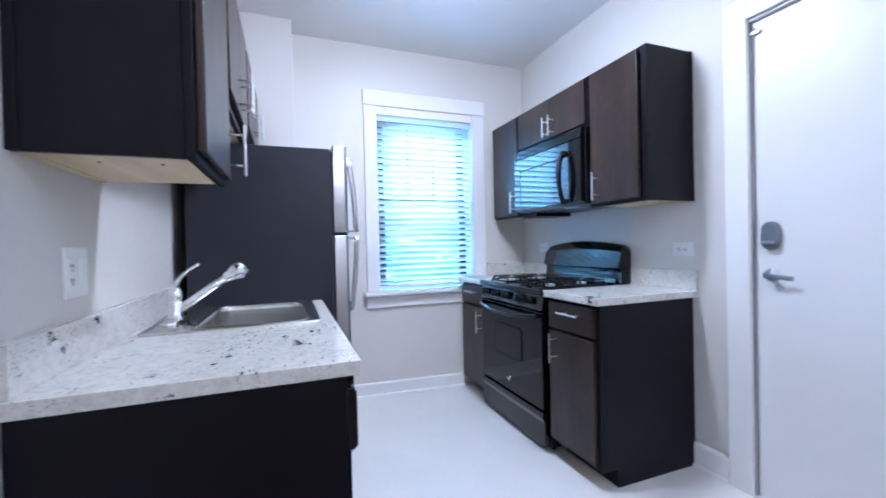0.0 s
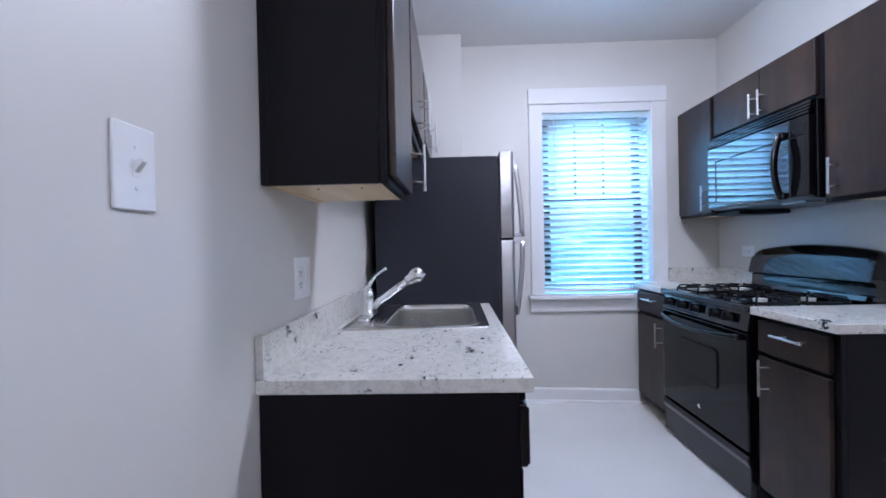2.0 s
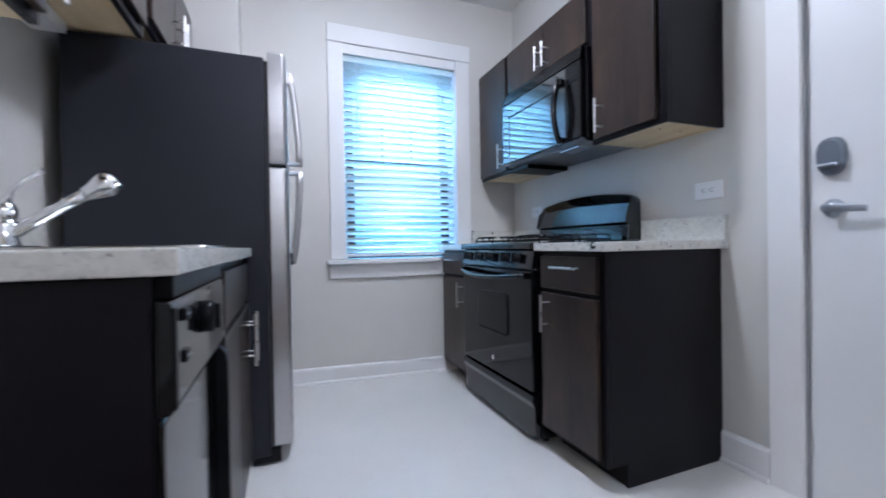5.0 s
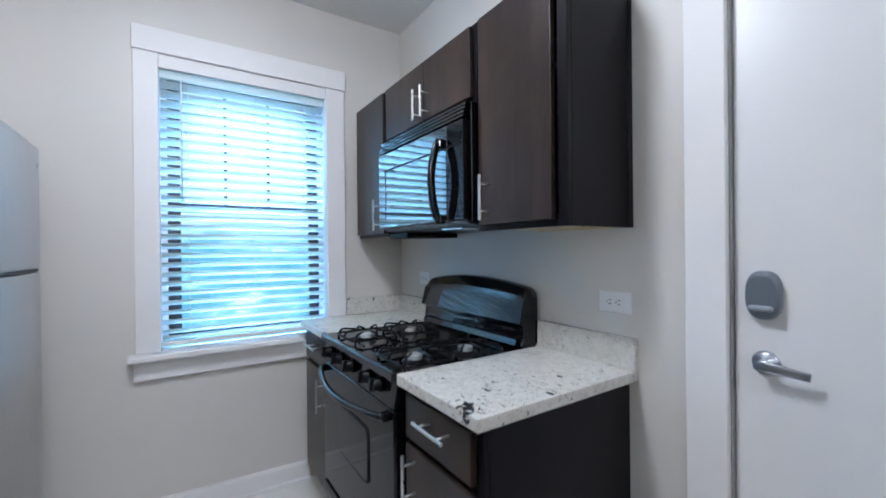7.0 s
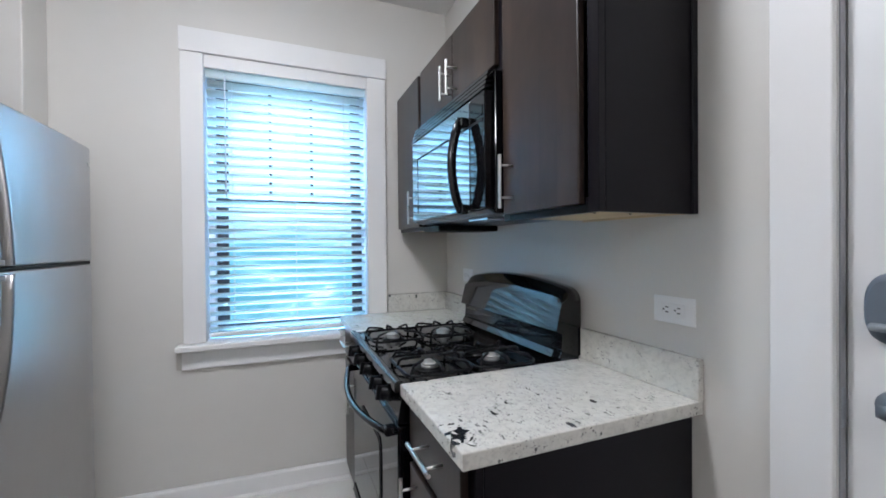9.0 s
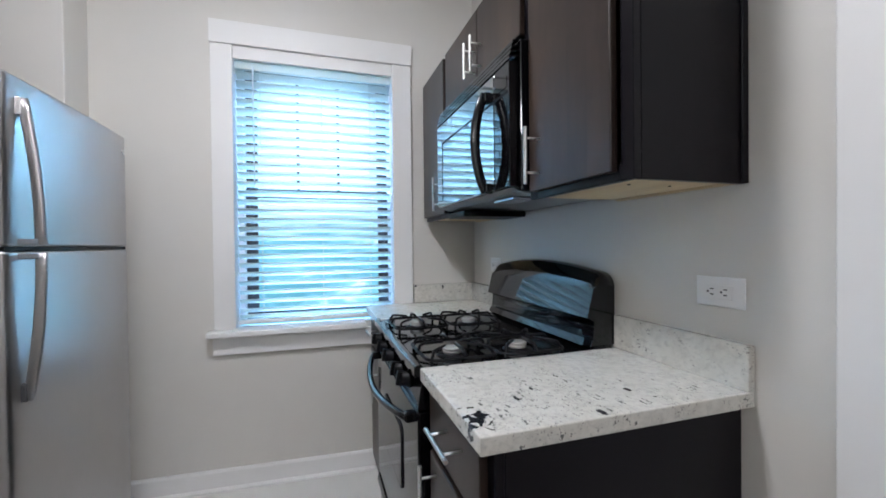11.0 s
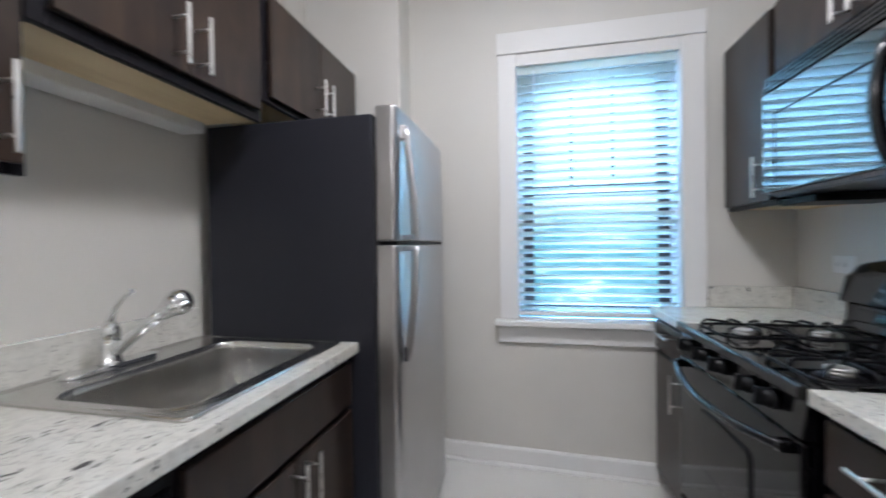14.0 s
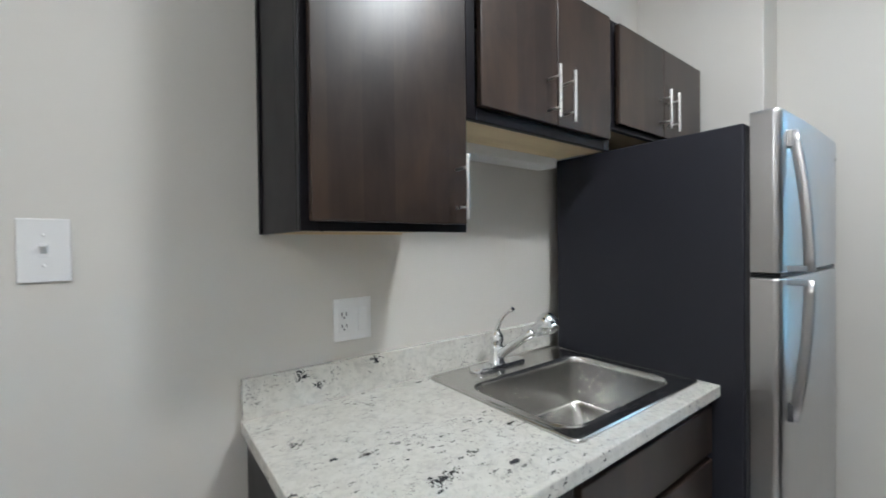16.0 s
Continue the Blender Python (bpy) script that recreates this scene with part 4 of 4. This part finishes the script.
for x, y in ((1.385, 2.120), (1.602, 2.112), (1.385, 2.556), (1.606, 2.556)):
    bz = 0.9115
    b = part("burner", turned([(0.048, 0.0), (0.045, 0.003), (0.029, 0.004), (0.029, 0.006), (0.0, 0.006)], (x, y, bz)), MATT, rg)
    part("burner_head", turned([(0.027, 0.0), (0.0275, 0.008), (0.0225, 0.0085), (0.0225, 0.0105), (0.0285, 0.011), (0.0295, 0.0135), (0.0285, 0.0170), (0.0245, 0.0185), (0.020, 0.0175), (0.0, 0.0175)], (x, y, bz + 0.0063)), ALU, b, "pale alloy burner head")
    bm = bmesh.new()
    gz, r = bz + 0.040, 0.0050
    w, d = 0.114, 0.104
    low = gz - 0.022
    corners = loop(x - d, x + d, y - w, y + w, 0.035, low, 5)
    tube(corners + corners[:1], r, bm, 8)
    for sx in (-1, 1):
        for sy in (-1, 1):
            cx, cy = x + sx * (d - 0.0103), y + sy * (w - 0.0103)
            tube([(cx, cy, bz), (cx, cy, low)], r, bm, 8)
            # a raised wire from the corner in towards the burner
            tube([(cx, cy, low), (x + sx * d * 0.80, y + sy * w * 0.80, gz - 0.002), (x + sx * d * 0.68, y + sy * w * 0.68, gz), (x + sx * d * 0.34, y + sy * w * 0.34, gz)], r * 0.9, bm, 8)
    for ax, ay in ((d, 0), (-d, 0), (0, w), (0, -w)):
        o = Vector((x, y, gz))
        e = Vector((ax, ay, 0))
        tube([o + e + Vector((0, 0, -0.022)), o + e * 0.96 + Vector((0, 0, -0.006)), o + e * 0.88, o + e * 0.28 + Vector((0, 0, 0.001))], r, bm, 8)
    part("grate", bm, MATT, rg, "black wire pan grate")

# ---- microwave ----
MF = 1.535
mw = thing("microwave", (1.73, 2.39, 1.40), "black over-the-range microwave hung under the cabinet", "microwave")
part("body", box(MF + 0.036, XR - 0.003, 2.021, 2.748, 1.400, 1.843, 0.004), GLOSS, mw)
part("underside", prism([(MF + 0.012, 1.4105), (MF + 0.05, 1.396), (XR - 0.02, 1.388), (XR - 0.02, 1.399), (MF + 0.036, 1.3995), (MF + 0.034, 1.4105)], 2.03, 2.74), VENT, mw, "grey vent and filter underside")
part("vent_housing", box(MF + 0.05, XR - 0.03, 2.54, 2.735, 1.362, 1.387, 0.005), MATT, mw, "matt black vent housing")
part("lamp_cover", box(MF + 0.05, MF + 0.13, 2.10, 2.24, 1.384, 1.392, 0.002), LOCK, mw)
dr = part("door", box(MF, MF + 0.035, 2.125, 2.745, 1.412, 1.776, 0.006, 3), GLASS_BLACK, mw, "glossy black glass door")
part("trim_line", box(MF - 0.0015, MF - 0.0002, 2.1255, 2.668, 1.686, 1.693), MATT, dr, "thin dark line on the glass")
part("trim_line", box(MF - 0.0015, MF - 0.0002, 2.663, 2.668, 1.440, 1.6855), MATT, dr, "thin dark line on the glass")
cp = part("control_panel", box(MF, MF + 0.035, 2.022, 2.1245, 1.412, 1.776, 0.002, 1), OVEN_GLASS, mw)
part("trim_line", box(MF - 0.0015, MF - 0.0002, 2.032, 2.1235, 1.686, 1.693), MATT, cp)
part("display", box(MF - 0.0015, MF, 2.035, 2.110, 1.704, 1.735, 0.0004, 1), OVEN_GLASS, cp)
for r in range(5):
    for k in range(3):
        part("button", box(MF - 0.001, MF, 2.037 + 0.026 * k, 2.057 + 0.026 * k, 1.46 + 0.044 * r, 1.485 + 0.044 * r, 0.0003, 1), OVEN_GLASS, cp)
for k in range(4):
    z = 1.783 + 0.0155 * k
    part("vent_slat", prism([(MF + 0.036, z + 0.011), (MF + 0.002 + 0.004 * k, z), (MF + 0.002 + 0.004 * k, z + 0.009), (MF + 0.036, z + 0.014)], 2.024, 2.744), GLOSS, mw)
pts = []
for i in range(17):
    u = i / 16
    pts.append((MF - 0.020 - 0.036 * math.sin(math.pi * u) ** 0.7, 2.150, 1.412 + 0.305 * u))
h = part("handle", sweep(pts, oval(0.0155, 0.010, 14, 2.8), up=(0, 1, 0)), GLOSS, dr, "bowed black handle")
for z in (1.420, 1.708):
    part("post", box(MF - 0.028, MF - 0.0005, 2.134, 2.166, z - 0.016, z + 0.016, 0.005), GLOSS, h)

# ---- outlets, switch, ceiling light ----


def plate(name, side, y0, y1, z0, z1, label, category):
    x = XL if side < 0 else XR
    t = thing(name, (x, (y0 + y1) / 2, (z0 + z1) / 2), label, category)
    x0, x1 = sorted((x, x - side * 0.006))
    part("cover", box(x0, x1, y0, y1, z0, z1, 0.0025, 3), WHITE_PLASTIC, t)
    return t, x - side * 0.006


def slots(t, x, side, y, z, turn):
    for a, w in ((-0.0065, 0.0015), (0.0065, 0.0013)):
        if turn:
            bm = box(x - 0.0006, x + 0.0006, y - 0.0045, y + 0.0045, z + a - w, z + a + w)
        else:
            bm = box(x - 0.0006, x + 0.0006, y + a - w, y + a + w, z - 0.0045, z + 0.0045)
        part("slot", bm, RUBBER, t)
    off = (0.010, 0.0) if turn else (0.0, -0.010)
    part("slot", turned([(0.0026, -0.0006), (0.0026, 0.0006)], (x, y + off[0], z + off[1]), "x", 10), RUBBER, t)


sw, x = plate("light_switch", -1, 0.699, 0.777, 1.278, 1.402, "white toggle light switch on the painted wall", "switch")
part("toggle", prism([(x, 1.332), (x + 0.014, 1.348), (x + 0.014, 1.354), (x, 1.350)], 0.733, 0.743, b=0.001), WHITE_PLASTIC, sw)
part("collar", box(x - 0.001, x + 0.001, 0.731, 0.745, 1.327, 1.353, 0.0004, 1), WHITE_PLASTIC, sw)
for z in (1.310, 1.370):
    part("screw", turned([(0.003, 0.0), (0.0025, 0.001), (0.0, 0.001)], (x, 0.738, z), "x", 10), WHITE_PLASTIC, sw)
ol, x = plate("wall_outlet", -1, 1.320, 1.436, 1.068, 1.190, "white two-gang outlet and switch plate above the counter", "outlet")
part("receptacle", box(x, x + 0.0025, 1.333, 1.366, 1.095, 1.163, 0.001, 1), WHITE_PLASTIC, ol)
part("rocker", box(x, x + 0.003, 1.392, 1.424, 1.095, 1.163, 0.001, 1), WHITE_PLASTIC, ol)
for z in (1.112, 1.146):
    slots(ol, x + 0.0028, -1, 1.3495, z, False)
orr, x = plate("wall_outlet", 1, 1.614, 1.733, 1.090, 1.161, "white duplex outlet mounted sideways above the counter", "outlet")
part("receptacle", box(x - 0.0025, x, 1.640, 1.707, 1.109, 1.142, 0.001, 1), WHITE_PLASTIC, orr)
for y in (1.656, 1.690):
    slots(orr, x - 0.0028, 1, y, 1.1255, True)
of, x = plate("wall_outlet", 1, 2.86, 2.975, 1.100, 1.171, "white duplex outlet behind the stove corner", "outlet")
part("receptacle", box(x - 0.0025, x, 2.884, 2.951, 1.119, 1.152, 0.001, 1), WHITE_PLASTIC, of)
for y in (2.900, 2.934):
    slots(of, x - 0.0028, 1, y, 1.1355, True)

# The second fixture is an unseen addition that goes with the hall fill.
for lx, ly in ((LAMP_X, LAMP_Y), (0.75, -0.9)):
    cl = thing("ceiling_light", (lx, ly, CEIL), "round flush ceiling light with a lit glass", "light", "ceiling lights")
    part("rim", turned([(0.15, 0.0), (0.15, -0.02), (0.135, -0.026), (0.0, -0.026)], (lx, ly, CEIL)), TRIM, cl)
    part("diffuser", turned([(0.132, -0.026), (0.125, -0.05), (0.10, -0.068), (0.055, -0.080), (0.0, -0.083)], (lx, ly, CEIL)), LIT, cl)
